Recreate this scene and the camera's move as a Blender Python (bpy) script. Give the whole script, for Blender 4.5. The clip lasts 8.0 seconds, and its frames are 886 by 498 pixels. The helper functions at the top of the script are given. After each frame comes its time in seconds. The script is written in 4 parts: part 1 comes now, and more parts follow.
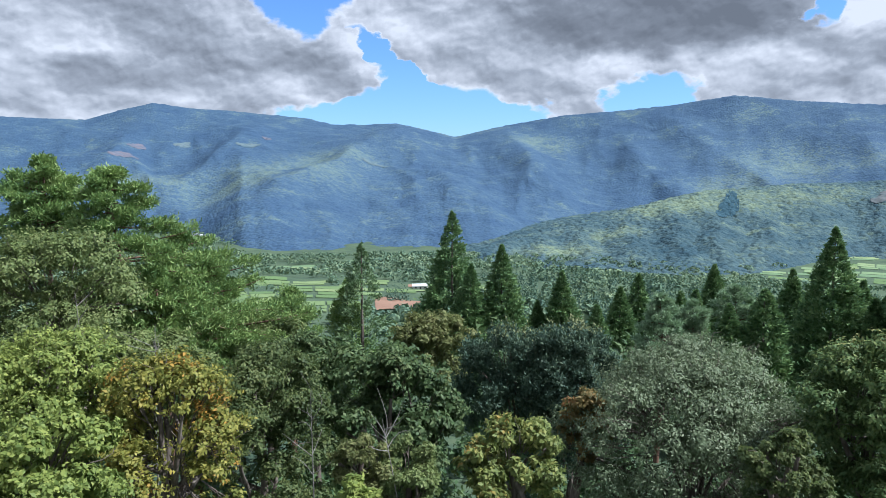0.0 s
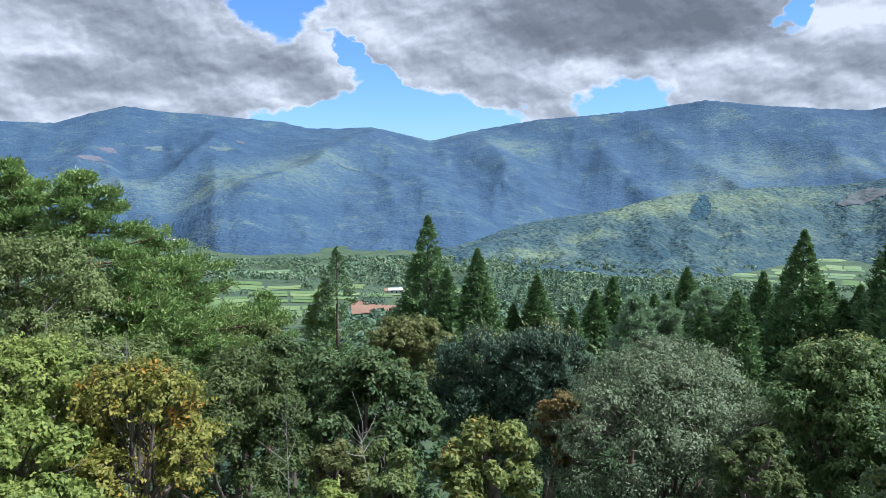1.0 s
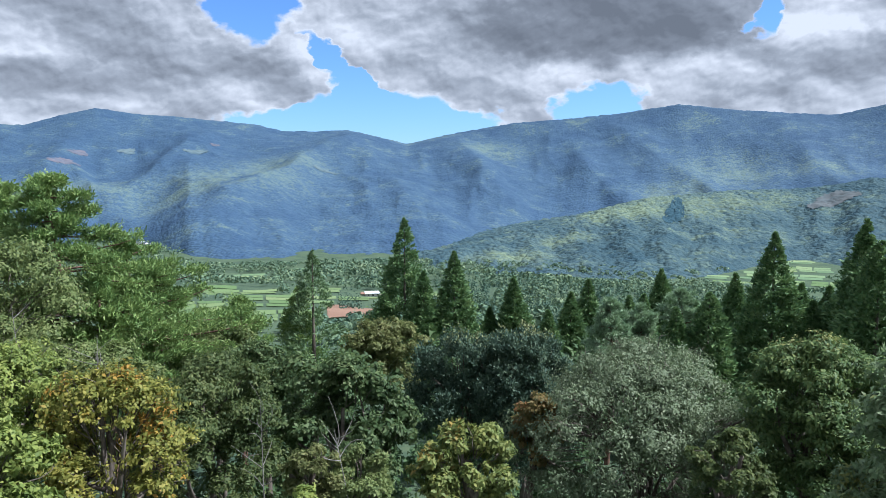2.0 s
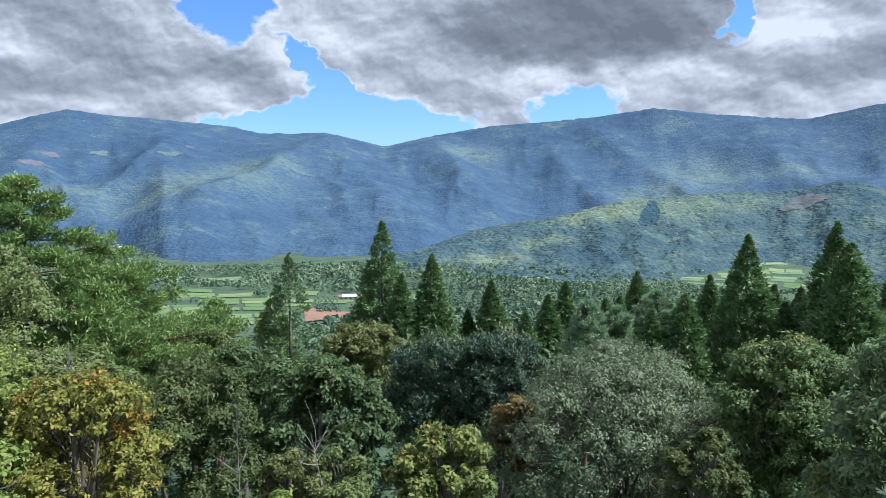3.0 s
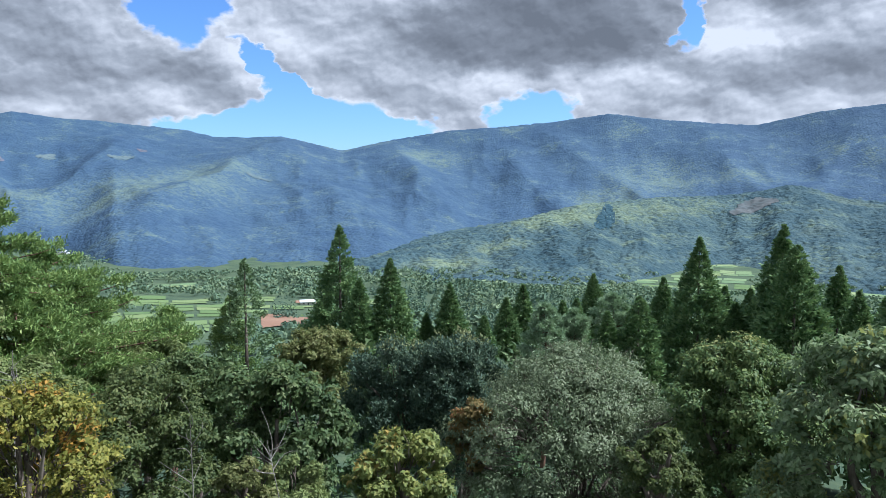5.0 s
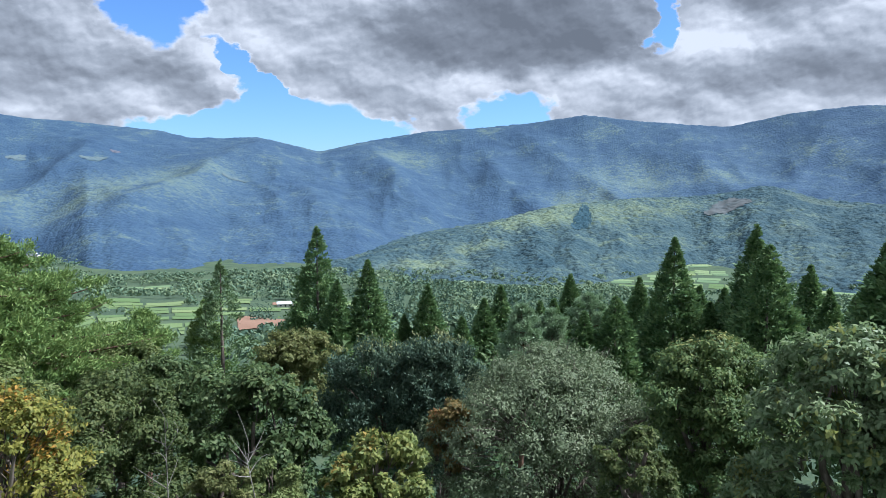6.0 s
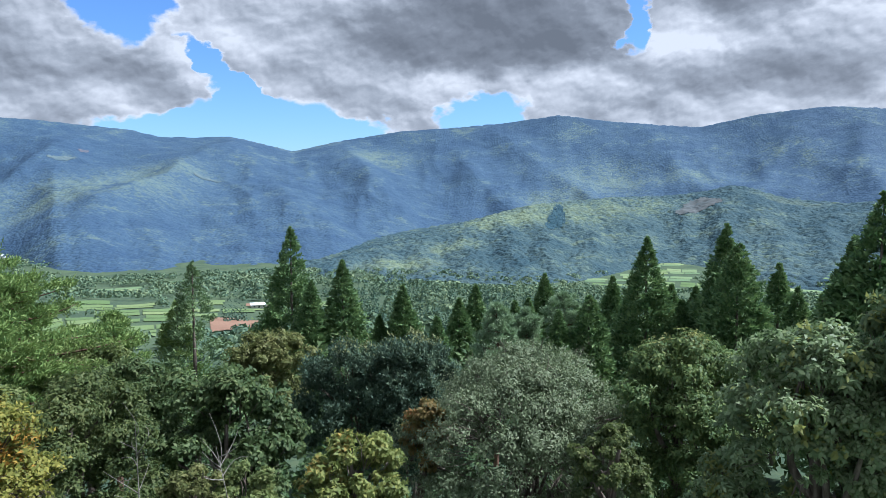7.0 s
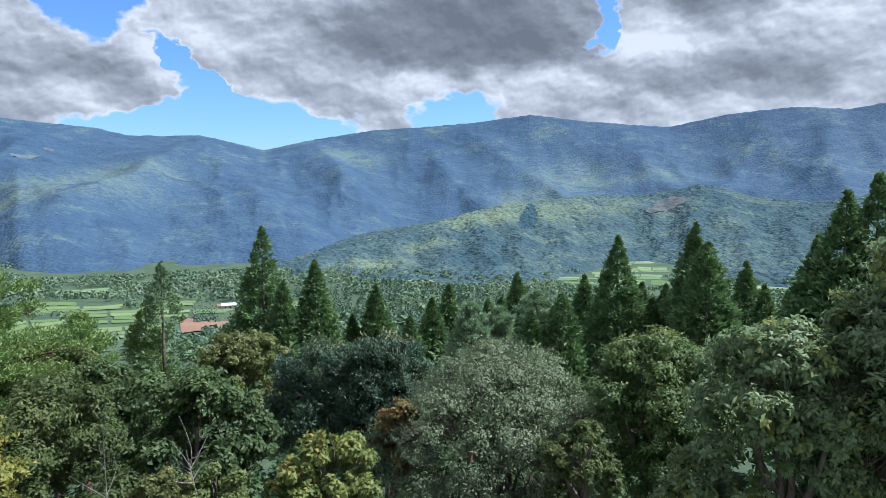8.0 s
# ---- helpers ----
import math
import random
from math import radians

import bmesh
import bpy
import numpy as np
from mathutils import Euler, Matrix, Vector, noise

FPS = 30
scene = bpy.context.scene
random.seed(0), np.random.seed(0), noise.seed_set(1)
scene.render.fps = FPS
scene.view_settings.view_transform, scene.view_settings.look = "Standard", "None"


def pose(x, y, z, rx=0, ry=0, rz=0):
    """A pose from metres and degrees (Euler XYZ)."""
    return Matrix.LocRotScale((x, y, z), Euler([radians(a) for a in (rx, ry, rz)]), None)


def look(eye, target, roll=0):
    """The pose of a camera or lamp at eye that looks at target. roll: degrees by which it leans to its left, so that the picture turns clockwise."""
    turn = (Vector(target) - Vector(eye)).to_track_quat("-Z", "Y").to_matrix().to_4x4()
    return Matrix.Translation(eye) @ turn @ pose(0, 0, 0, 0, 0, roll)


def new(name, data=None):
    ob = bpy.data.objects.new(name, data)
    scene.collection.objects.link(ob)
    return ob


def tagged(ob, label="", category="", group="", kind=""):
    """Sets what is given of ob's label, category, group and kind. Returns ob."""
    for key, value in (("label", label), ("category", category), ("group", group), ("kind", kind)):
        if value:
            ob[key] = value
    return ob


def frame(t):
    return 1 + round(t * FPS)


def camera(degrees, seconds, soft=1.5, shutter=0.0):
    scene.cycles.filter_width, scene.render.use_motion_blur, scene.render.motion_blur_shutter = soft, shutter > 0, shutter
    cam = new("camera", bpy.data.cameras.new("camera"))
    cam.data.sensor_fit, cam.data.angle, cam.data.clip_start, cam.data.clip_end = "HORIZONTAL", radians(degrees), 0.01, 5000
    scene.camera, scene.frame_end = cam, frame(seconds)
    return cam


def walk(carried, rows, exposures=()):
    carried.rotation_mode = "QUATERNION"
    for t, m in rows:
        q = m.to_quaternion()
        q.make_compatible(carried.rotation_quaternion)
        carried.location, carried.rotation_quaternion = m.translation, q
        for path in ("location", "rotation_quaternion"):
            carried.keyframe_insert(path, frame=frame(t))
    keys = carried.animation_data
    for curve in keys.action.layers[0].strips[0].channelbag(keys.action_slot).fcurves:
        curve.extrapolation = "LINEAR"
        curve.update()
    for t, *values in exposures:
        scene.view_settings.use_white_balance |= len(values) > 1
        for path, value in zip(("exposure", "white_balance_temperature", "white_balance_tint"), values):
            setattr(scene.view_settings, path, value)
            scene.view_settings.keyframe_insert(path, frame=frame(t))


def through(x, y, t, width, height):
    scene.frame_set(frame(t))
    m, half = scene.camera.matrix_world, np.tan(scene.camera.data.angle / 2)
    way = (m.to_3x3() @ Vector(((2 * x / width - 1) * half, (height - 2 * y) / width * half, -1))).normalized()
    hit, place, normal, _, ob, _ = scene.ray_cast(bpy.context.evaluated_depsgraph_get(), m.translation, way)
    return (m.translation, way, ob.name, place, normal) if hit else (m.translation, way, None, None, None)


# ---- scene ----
# ---------------------------------------------------------------- camera
EYE = 14.0          # the viewing platform's height of eye over the ground below it
cam = camera(64.7, 8.0, soft=0.6)
ARM = 0.4           # the camera swings round the person who holds it
ROWS = [            # seconds, yaw to the left, pitch, roll
    (0.0, 0.0, -6.0, 0.0), (0.5, -1.005, -5.845, -0.039), (1.0, -1.984, -5.687, -0.043), (1.5, -2.953, -5.558, -0.046),
    (3.0, -5.724, -5.216, 0.02), (3.5, -6.609, -5.119, 0.06), (4.0, -7.462, -5.032, 0.05), (4.5, -8.285, -4.931, 0.028),
    (6.0, -10.945, -4.787, -0.058), (6.5, -11.951, -4.793, -0.082), (7.0, -13.004, -4.802, -0.113), (7.5, -14.098, -4.828, -0.166),
    (8.0, -15.22, -4.878, -0.149),
]


def held(yaw, pitch, roll):
    a = radians(yaw)
    return pose(-ARM * math.sin(a), ARM * (math.cos(a) - 1), EYE, 0, 0, yaw) @ pose(0, 0, 0, 90 + pitch) @ pose(0, 0, 0, 0, 0, roll)


walk(cam, [(t, held(yaw, pitch, roll)) for t, yaw, pitch, roll in ROWS], [(0.0, 0.72, 5540, 11), (8.0, 0.70, 5540, 11)])

# ---------------------------------------------------------------- light
SUN_AZ, SUN_EL = 97.0, 53.0     # clockwise from straight ahead (+y), and height
SUN_POWER, SKY_POWER, CLOUD_POWER = 5.0, 0.092, 0.455
lamp = new("sun", bpy.data.lights.new("sun", "SUN"))
lamp.data.energy, lamp.data.angle, lamp.data.color = SUN_POWER, radians(0.6), (1.0, 0.96, 0.90)
sa, se = radians(SUN_AZ), radians(SUN_EL)
sun_way = Vector((math.sin(sa) * math.cos(se), math.cos(sa) * math.cos(se), math.sin(se)))
lamp.matrix_world = look((0, 0, 60), Vector((0, 0, 60)) - sun_way)


class Nodes:
    """Short forms to wire a node tree."""

    def __init__(self, tree):
        self.tree, self.n = tree, tree.nodes
        self.n.clear()

    def put(self, socket, value):
        if isinstance(value, bpy.types.NodeSocket):
            self.tree.links.new(value, socket)
        elif value is not None:
            socket.default_value = value

    def math(self, op, a, b=None, c=None, clamp=False):
        n = self.n.new("ShaderNodeMath")
        n.operation, n.use_clamp = op, clamp
        for s, v in zip(n.inputs, (a, b, c)):
            self.put(s, v)
        return n.outputs[0]

    def vec(self, op, a, b=None):
        n = self.n.new("ShaderNodeVectorMath")
        n.operation = op
        self.put(n.inputs[0], a)
        self.put(n.inputs[1], b)
        return n.outputs[0]

    def xyz(self, x, y, z=0.0):
        n = self.n.new("ShaderNodeCombineXYZ")
        for s, v in zip(n.inputs, (x, y, z)):
            self.put(s, v)
        return n.outputs[0]

    def noise(self, vector, scale, detail=4.0, rough=0.55, warp=0.0):
        n = self.n.new("ShaderNodeTexNoise")
        self.put(n.inputs["Vector"], vector)
        for key, v in (("Scale", scale), ("Detail", detail), ("Roughness", rough), ("Distortion", warp)):
            n.inputs[key].default_value = v
        return n.outputs[0]

    def span(self, value, a, b, lo=0.0, hi=1.0, smooth=True):
        n = self.n.new("ShaderNodeMapRange")
        n.interpolation_type = "SMOOTHSTEP" if smooth else "LINEAR"
        for s, v in zip(n.inputs, (value, a, b, lo, hi)):
            self.put(s, v)
        return n.outputs[0]

    def mix(self, f, a, b, kind="MIX"):
        n = self.n.new("ShaderNodeMix")
        n.data_type, n.blend_type = "RGBA", kind
        for s, v in ((n.inputs["Factor"], f), (n.inputs[6], a), (n.inputs[7], b)):
            self.put(s, (*v, 1) if isinstance(v, tuple) and len(v) == 3 else v)
        return n.outputs[2]

    def ramp(self, f, stops):
        n = self.n.new("ShaderNodeValToRGB")
        self.put(n.inputs[0], f)
        while len(n.color_ramp.elements) < len(stops):
            n.color_ramp.elements.new(0.5)
        for e, (p, c) in zip(n.color_ramp.elements, stops):
            e.position, e.color = p, (*c, 1)
        return n.outputs[0]


def make_sky():
    world = bpy.data.worlds.new("sky")
    scene.world = world
    world.use_nodes = True
    k = Nodes(world.node_tree)
    sky = k.n.new("ShaderNodeTexSky")
    sky.sky_type, sky.sun_disc = "NISHITA", False
    sky.sun_elevation, sky.sun_rotation = se, sa
    sky.altitude, sky.air_density, sky.dust_density, sky.ozone_density = 400, 1.0, 0.6, 2.0
    way = k.n.new("ShaderNodeTexCoord").outputs["Generated"]
    n = k.n.new("ShaderNodeSeparateXYZ")
    k.put(n.inputs[0], way)
    x, y, z = n.outputs
    az = k.math("MULTIPLY", k.math("ARCTAN2", x, y), 180 / math.pi)
    el = k.math("MULTIPLY", k.math("ARCSINE", z), 180 / math.pi)
    flat = k.xyz(k.math("MULTIPLY", az, 0.085), k.math("MULTIPLY", el, 0.125), 0.0)

    def wobbles(scale, detail):
        n = k.n.new("ShaderNodeTexNoise")
        k.put(n.inputs["Vector"], flat)
        n.inputs["Scale"].default_value, n.inputs["Detail"].default_value, n.inputs["Roughness"].default_value = scale, detail, 0.55
        return k.vec("SUBTRACT", n.outputs["Color"], (0.5, 0.5, 0.5))

    wobble = wobbles(3.2, 5.0)
    wn = k.n.new("ShaderNodeSeparateXYZ")
    k.put(wn.inputs[0], wobble)
    az_w = k.math("ADD", az, k.math("MULTIPLY", wn.outputs[0], 6.0))
    el_w = k.math("ADD", el, k.math("MULTIPLY", wn.outputs[1], 3.6))

    def lump(at_az, at_el, w, h, amount, lean=0.0):
        """A soft oval in the sky."""
        u = k.math("SUBTRACT", az_w, at_az)
        v = k.math("SUBTRACT", el_w, at_el)
        v = k.math("SUBTRACT", v, k.math("MULTIPLY", u, lean))
        d = k.math("ADD", k.math("POWER", k.math("ABSOLUTE", k.math("DIVIDE", u, w)), 2.0), k.math("POWER", k.math("ABSOLUTE", k.math("DIVIDE", v, h)), 2.0))
        return k.math("MULTIPLY", k.math("SUBTRACT", 1.0, d, clamp=True), amount)

    def total(parts):
        out = parts[0]
        for p in parts[1:]:
            out = k.math("ADD", out, p)
        return out

    gaps = total([
        lump(-11.4, 14.4, 4.6, 4.0, 1.25), lump(-4.8, 9.9, 3.6, 1.0, 0.75, -0.7), lump(-1.0, 4.6, 8.4, 3.5, 1.3), lump(-8.0, 4.2, 7.5, 2.2, 1.3),
        lump(-2.4, 7.3, 2.9, 1.8, 0.8, -0.5), lump(5.0, 4.4, 5.0, 2.0, 1.0), lump(16.4, 5.9, 4.3, 2.2, 1.2), lump(28.1, 12.8, 1.3, 2.9, 0.9, 0.3),
        lump(-50.0, 30.0, 26.0, 14.0, 0.6), lump(70.0, 40.0, 40.0, 20.0, 0.75), lump(10.0, 50.0, 50.0, 18.0, 0.6),
    ])

    def heap(at, detail):
        """Heaped cloud: soft swells with rounded heads on them."""
        swell = k.noise(at, 1.5, detail, 0.5, 0.2)
        v = k.n.new("ShaderNodeTexVoronoi")
        v.feature, v.normalize = "SMOOTH_F1", True
        k.put(v.inputs["Vector"], k.vec("ADD", at, k.vec("MULTIPLY", wobble, (0.30, 0.30, 0.0))))
        for key, value in (("Scale", 3.4), ("Detail", detail * 0.6), ("Roughness", 0.5), ("Lacunarity", 2.2), ("Smoothness", 0.35)):
            v.inputs[key].default_value = value
        head = k.math("SUBTRACT", 0.75, v.outputs["Distance"])
        return k.math("ADD", k.math("MULTIPLY", swell, 0.9), k.math("MULTIPLY", head, 0.42))

    billow = heap(flat, 5.0)
    dens = k.math("SUBTRACT", billow, 0.20)
    dens = k.math("SUBTRACT", dens, k.math("MULTIPLY", gaps, 1.0))
    wisp = k.noise(flat, 14.0, 6.0, 0.6, 0.2)
    edge = k.math("ADD", dens, k.math("MULTIPLY", k.math("SUBTRACT", wisp, 0.5), 0.16))
    cover = k.span(edge, -0.06, 0.24)
    # the light comes from above: heads are bright on top and grey below
    relief = k.math("SUBTRACT", billow, heap(k.vec("ADD", flat, (0.022, 0.05, 0.0)), 4.0))
    broad = k.math("SUBTRACT", k.noise(flat, 1.9, 2.0, 0.45), k.noise(k.vec("ADD", flat, (0.05, 0.16, 0.0)), 1.9, 2.0, 0.45))
    crisp = k.math("SUBTRACT", k.noise(flat, 7.0, 5.0, 0.55, 0.3), k.noise(k.vec("ADD", flat, (0.012, 0.03, 0.0)), 7.0, 5.0, 0.55, 0.3))
    shade = total([
        lump(17.5, 13.0, 13.5, 4.6, 0.70, 0.0), lump(-2.0, 11.6, 6.0, 2.6, -0.1), lump(-6.5, 9.9, 4.0, 1.3, -0.22, -0.4), lump(31.0, 10.4, 4.0, 2.4, -0.2), lump(12.0, 8.2, 5.5, 1.0, -0.08), lump(-28.5, 9.6, 4.0, 1.4, -0.15), lump(20.0, 10.6, 7.0, 2.0, 0.14, 0.05), lump(-15.5, 9.2, 12.0, 2.0, 0.40, -0.20), lump(-25.0, 7.4, 9.0, 1.7, 0.24), lump(-22.0, 12.6, 8.0, 1.8, 0.22),
        lump(38.0, 9.0, 9.0, 2.3, 0.34), lump(39.0, 14.6, 10.0, 2.4, 0.55), lump(28.5, 7.2, 5.5, 1.5, 0.20), lump(3.5, 8.2, 6.0, 1.3, 0.18, -0.2), lump(5.0, 11.6, 9.0, 3.2, 0.16), lump(9.0, 6.2, 4.0, 1.1, 0.25), lump(-24.0, 4.8, 12.0, 0.9, 0.12),
    ])
    rim = k.span(dens, 0.03, 0.40, 0.22, -0.04)
    bright = total([k.math("MULTIPLY", relief, 2.1), k.math("MULTIPLY", broad, 0.8), k.math("MULTIPLY", crisp, 0.36), k.math("MULTIPLY", k.math("SUBTRACT", wisp, 0.5), 0.12), rim])
    bright = k.math("SUBTRACT", k.math("ADD", bright, 0.775), k.math("MULTIPLY", shade, 1.0))
    cloud = k.ramp(bright, [(0.0, (0.25, 0.27, 0.30)), (0.30, (0.36, 0.385, 0.42)), (0.58, (0.58, 0.61, 0.65)), (0.82, (0.88, 0.90, 0.93)), (1.0, (1.14, 1.15, 1.16))])
    bg_sky, bg_cloud, out, mixer = (k.n.new("ShaderNode" + s) for s in ("Background", "Background", "OutputWorld", "MixShader"))
    k.put(bg_sky.inputs[0], k.mix(1.0, sky.outputs[0], (0.70, 0.90, 1.16), "MULTIPLY"))
    bg_sky.inputs[1].default_value = SKY_POWER
    k.put(bg_cloud.inputs[0], cloud)
    bg_cloud.inputs[1].default_value = CLOUD_POWER
    k.put(mixer.inputs[0], cover)
    k.put(mixer.inputs[1], bg_sky.outputs[0])
    k.put(mixer.inputs[2], bg_cloud.outputs[0])
    k.put(out.inputs[0], mixer.outputs[0])


make_sky()


# ---------------------------------------------------------------- materials
def material(name):
    m = bpy.data.materials.new(name)
    m.use_nodes = True
    k = Nodes(m.node_tree)
    return m, k


def finish(k, shader):
    out = k.n.new("ShaderNodeOutputMaterial")
    k.put(out.inputs[0], shader)


def principled(k, colour, rough=0.6, spec=0.3, normal=None):
    p = k.n.new("ShaderNodeBsdfPrincipled")
    k.put(p.inputs["Base Color"], (*colour, 1) if isinstance(colour, tuple) else colour)
    k.put(p.inputs["Roughness"], rough)
    p.inputs["Specular IOR Level"].default_value = spec
    k.put(p.inputs["Normal"], normal)
    return p.outputs[0]


def bump(k, height, strength=0.5, distance=0.1):
    b = k.n.new("ShaderNodeBump")
    b.inputs["Strength"].default_value, b.inputs["Distance"].default_value = strength, distance
    k.put(b.inputs["Height"], height)
    return b.outputs[0]


def leaf_material(name, dark, mid, light, accent=None, accent_share=0.0, through=0.34, rough=0.55, patch=0.5, spec=0.16, above=None, glow=0.5):
    """Leaves: each one its own tone, with patches of tone through the crown."""
    dark, mid, light = ((1.36 * r, 1.30 * g, 1.30 * b + 0.07 * g) for r, g, b in (dark, mid, light))
    m, k = material(name)
    geo = k.n.new("ShaderNodeNewGeometry")
    rnd = geo.outputs["Random Per Island"]
    where = k.n.new("ShaderNodeTexCoord").outputs["Object"]
    blot = k.noise(where, patch, 3.0, 0.6)
    f = k.math("ADD", k.math("MULTIPLY", rnd, 0.6), k.math("MULTIPLY", k.math("SUBTRACT", blot, 0.3), 1.0))
    col = k.ramp(f, [(0.1, dark), (0.5, mid), (0.95, light)])
    if accent:
        blot2 = k.noise(where, patch * 1.7, 2.0, 0.5)
        g = k.math("ADD", k.math("MULTIPLY", rnd, 0.25), blot2)
        if above:
            gen = k.n.new("ShaderNodeSeparateXYZ")
            k.put(gen.inputs[0], k.n.new("ShaderNodeTexCoord").outputs["Generated"])
            g = k.math("ADD", g, k.span(gen.outputs[2], above, 1.0, -0.3, 0.3, False))
        col = k.mix(k.span(g, 0.78 - accent_share * 0.4, 0.86 - accent_share * 0.4), col, accent)
    p = principled(k, col, rough, spec)
    t = k.n.new("ShaderNodeBsdfTranslucent")
    k.put(t.inputs[0], k.mix(glow, col, (0.11, 0.15, 0.04), "ADD"))
    mixer = k.n.new("ShaderNodeMixShader")
    mixer.inputs[0].default_value = through
    k.put(mixer.inputs[1], p)
    k.put(mixer.inputs[2], t.outputs[0])
    finish(k, mixer.outputs[0])
    return m


def bark_material(name, a, b, scale=6.0):
    m, k = material(name)
    where = k.n.new("ShaderNodeTexCoord").outputs["Object"]
    long = k.vec("MULTIPLY", where, (1.0, 1.0, 0.25))
    grain = k.noise(long, scale, 6.0, 0.65)
    col = k.mix(k.span(grain, 0.35, 0.68), a, b)
    finish(k, principled(k, col, 0.85, 0.15, bump(k, grain, 0.8, 0.03)))
    return m


def canopy_material(name, dark, mid, light, cell, spread, accent=None, relief=3.0, pale=()):
    """Woods seen from far: tones of single crowns and of stands of one kind, with sun and cloud shade over whole slopes
    painted in.
    """
    m, k = material(name)
    where = k.n.new("ShaderNodeTexCoord").outputs["Object"]
    v = k.n.new("ShaderNodeTexVoronoi")
    k.put(v.inputs["Vector"], where)
    v.inputs["Scale"].default_value = 1.0 / cell
    stand = k.noise(where, 1.0 / spread, 5.0, 0.6, 0.8)
    slope = k.noise(where, 0.22 / spread, 3.0, 0.5)
    rag = k.noise(where, 2.2 / cell, 4.0, 0.7)
    sep = k.n.new("ShaderNodeSeparateColor")
    k.put(sep.inputs[0], v.outputs["Color"])
    f = k.math("ADD", k.math("MULTIPLY", sep.outputs[0], 0.30), k.math("MULTIPLY", rag, 0.42))
    f = k.math("ADD", f, k.math("MULTIPLY", k.math("SUBTRACT", stand, 0.42), 1.3))
    # slope-wide tone paints cloud shade against sunlit ground
    f = k.math("ADD", f, k.math("MULTIPLY", k.math("SUBTRACT", slope, 0.5), 0.4))
    # pale: soft ovals that paint patches of sunlight onto the woods
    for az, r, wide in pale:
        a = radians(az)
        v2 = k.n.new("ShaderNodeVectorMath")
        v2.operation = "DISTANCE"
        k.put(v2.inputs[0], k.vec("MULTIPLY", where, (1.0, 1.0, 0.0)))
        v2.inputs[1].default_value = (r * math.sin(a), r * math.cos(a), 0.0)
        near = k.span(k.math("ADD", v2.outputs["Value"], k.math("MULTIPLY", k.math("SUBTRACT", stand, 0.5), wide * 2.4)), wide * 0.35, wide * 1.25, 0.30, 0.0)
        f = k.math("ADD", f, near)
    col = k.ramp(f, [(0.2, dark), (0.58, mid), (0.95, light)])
    if accent:
        col = k.mix(k.math("MULTIPLY", k.span(k.noise(where, 0.5 / spread, 4.0, 0.6, 0.5), 0.56, 0.66), 0.55), col, accent)
    h = k.math("SUBTRACT", k.math("MULTIPLY", rag, 0.6), v.outputs["Distance"])
    finish(k, principled(k, col, 0.8, 0.1, bump(k, h, 0.8, relief)))
    return m


def paddy_material(name, a, b, c):
    """Small plots, each with a tone of its own."""
    m, k = material(name)
    where = k.n.new("ShaderNodeTexCoord").outputs["Object"]
    own = k.n.new("ShaderNodeObjectInfo").outputs["Random"]
    small = k.noise(where, 0.25, 4.0, 0.7)
    col = k.ramp(own, [(0.0, a), (0.5, b), (1.0, c)])
    col = k.mix(k.math("MULTIPLY", k.span(small, 0.4, 0.7), 0.35), col, b)
    finish(k, principled(k, col, 0.9, 0.1, bump(k, small, 0.6, 0.3)))
    return m


def soil_material(name, a, b, c, scale=0.05, rows=0.0):
    m, k = material(name)
    where = k.n.new("ShaderNodeTexCoord").outputs["Object"]
    big = k.noise(where, scale, 5.0, 0.6)
    small = k.noise(where, scale * 22, 4.0, 0.7)
    col = k.mix(k.span(big, 0.35, 0.65), a, b)
    col = k.mix(k.math("MULTIPLY", k.span(small, 0.45, 0.7), 0.6), col, c)
    if rows:
        w = k.n.new("ShaderNodeTexWave")
        k.put(w.inputs["Vector"], where)
        w.inputs["Scale"].default_value, w.inputs["Distortion"].default_value = rows, 1.5
        col = k.mix(k.math("MULTIPLY", w.outputs[1], 0.35), col, c)
    finish(k, principled(k, col, 0.9, 0.1, bump(k, small, 0.6, 0.3)))
    return m


BARK = bark_material("bark_grey_brown", (0.07, 0.055, 0.045), (0.20, 0.17, 0.14))
BARK_RED = bark_material("bark_red_pine", (0.09, 0.055, 0.042), (0.21, 0.125, 0.09))
BARK_PALE = bark_material("bark_pale_dead", (0.14, 0.13, 0.115), (0.30, 0.28, 0.25))
LEAF_OLIVE = leaf_material("leaves_olive", (0.055, 0.085, 0.028), (0.115, 0.155, 0.045), (0.19, 0.22, 0.075))
LEAF_YELLOW = leaf_material("leaves_turning_yellow", (0.075, 0.10, 0.018), (0.155, 0.165, 0.028), (0.27, 0.25, 0.044), (0.42, 0.24, 0.05), 0.14, 0.36)
LEAF_GOLD = leaf_material("leaves_yellow_green", (0.07, 0.10, 0.025), (0.13, 0.165, 0.04), (0.25, 0.25, 0.06), (0.30, 0.22, 0.06), 0.0, 0.3)
LEAF_FRESH = leaf_material("leaves_fresh_green", (0.072, 0.112, 0.026), (0.150, 0.198, 0.038), (0.25, 0.285, 0.060))
LEAF_MID = leaf_material("leaves_mid_green", (0.032, 0.054, 0.019), (0.066, 0.094, 0.029), (0.125, 0.148, 0.046))
LEAF_DEEP = leaf_material("leaves_deep_green", (0.030, 0.056, 0.021), (0.060, 0.098, 0.034), (0.135, 0.175, 0.066))
LEAF_DARK = leaf_material("leaves_dark_evergreen", (0.030, 0.060, 0.040), (0.050, 0.088, 0.054), (0.095, 0.138, 0.075), (0.20, 0.225, 0.10), 0.05, 0.2, above=0.78, glow=0.2, spec=0.2, rough=0.6)
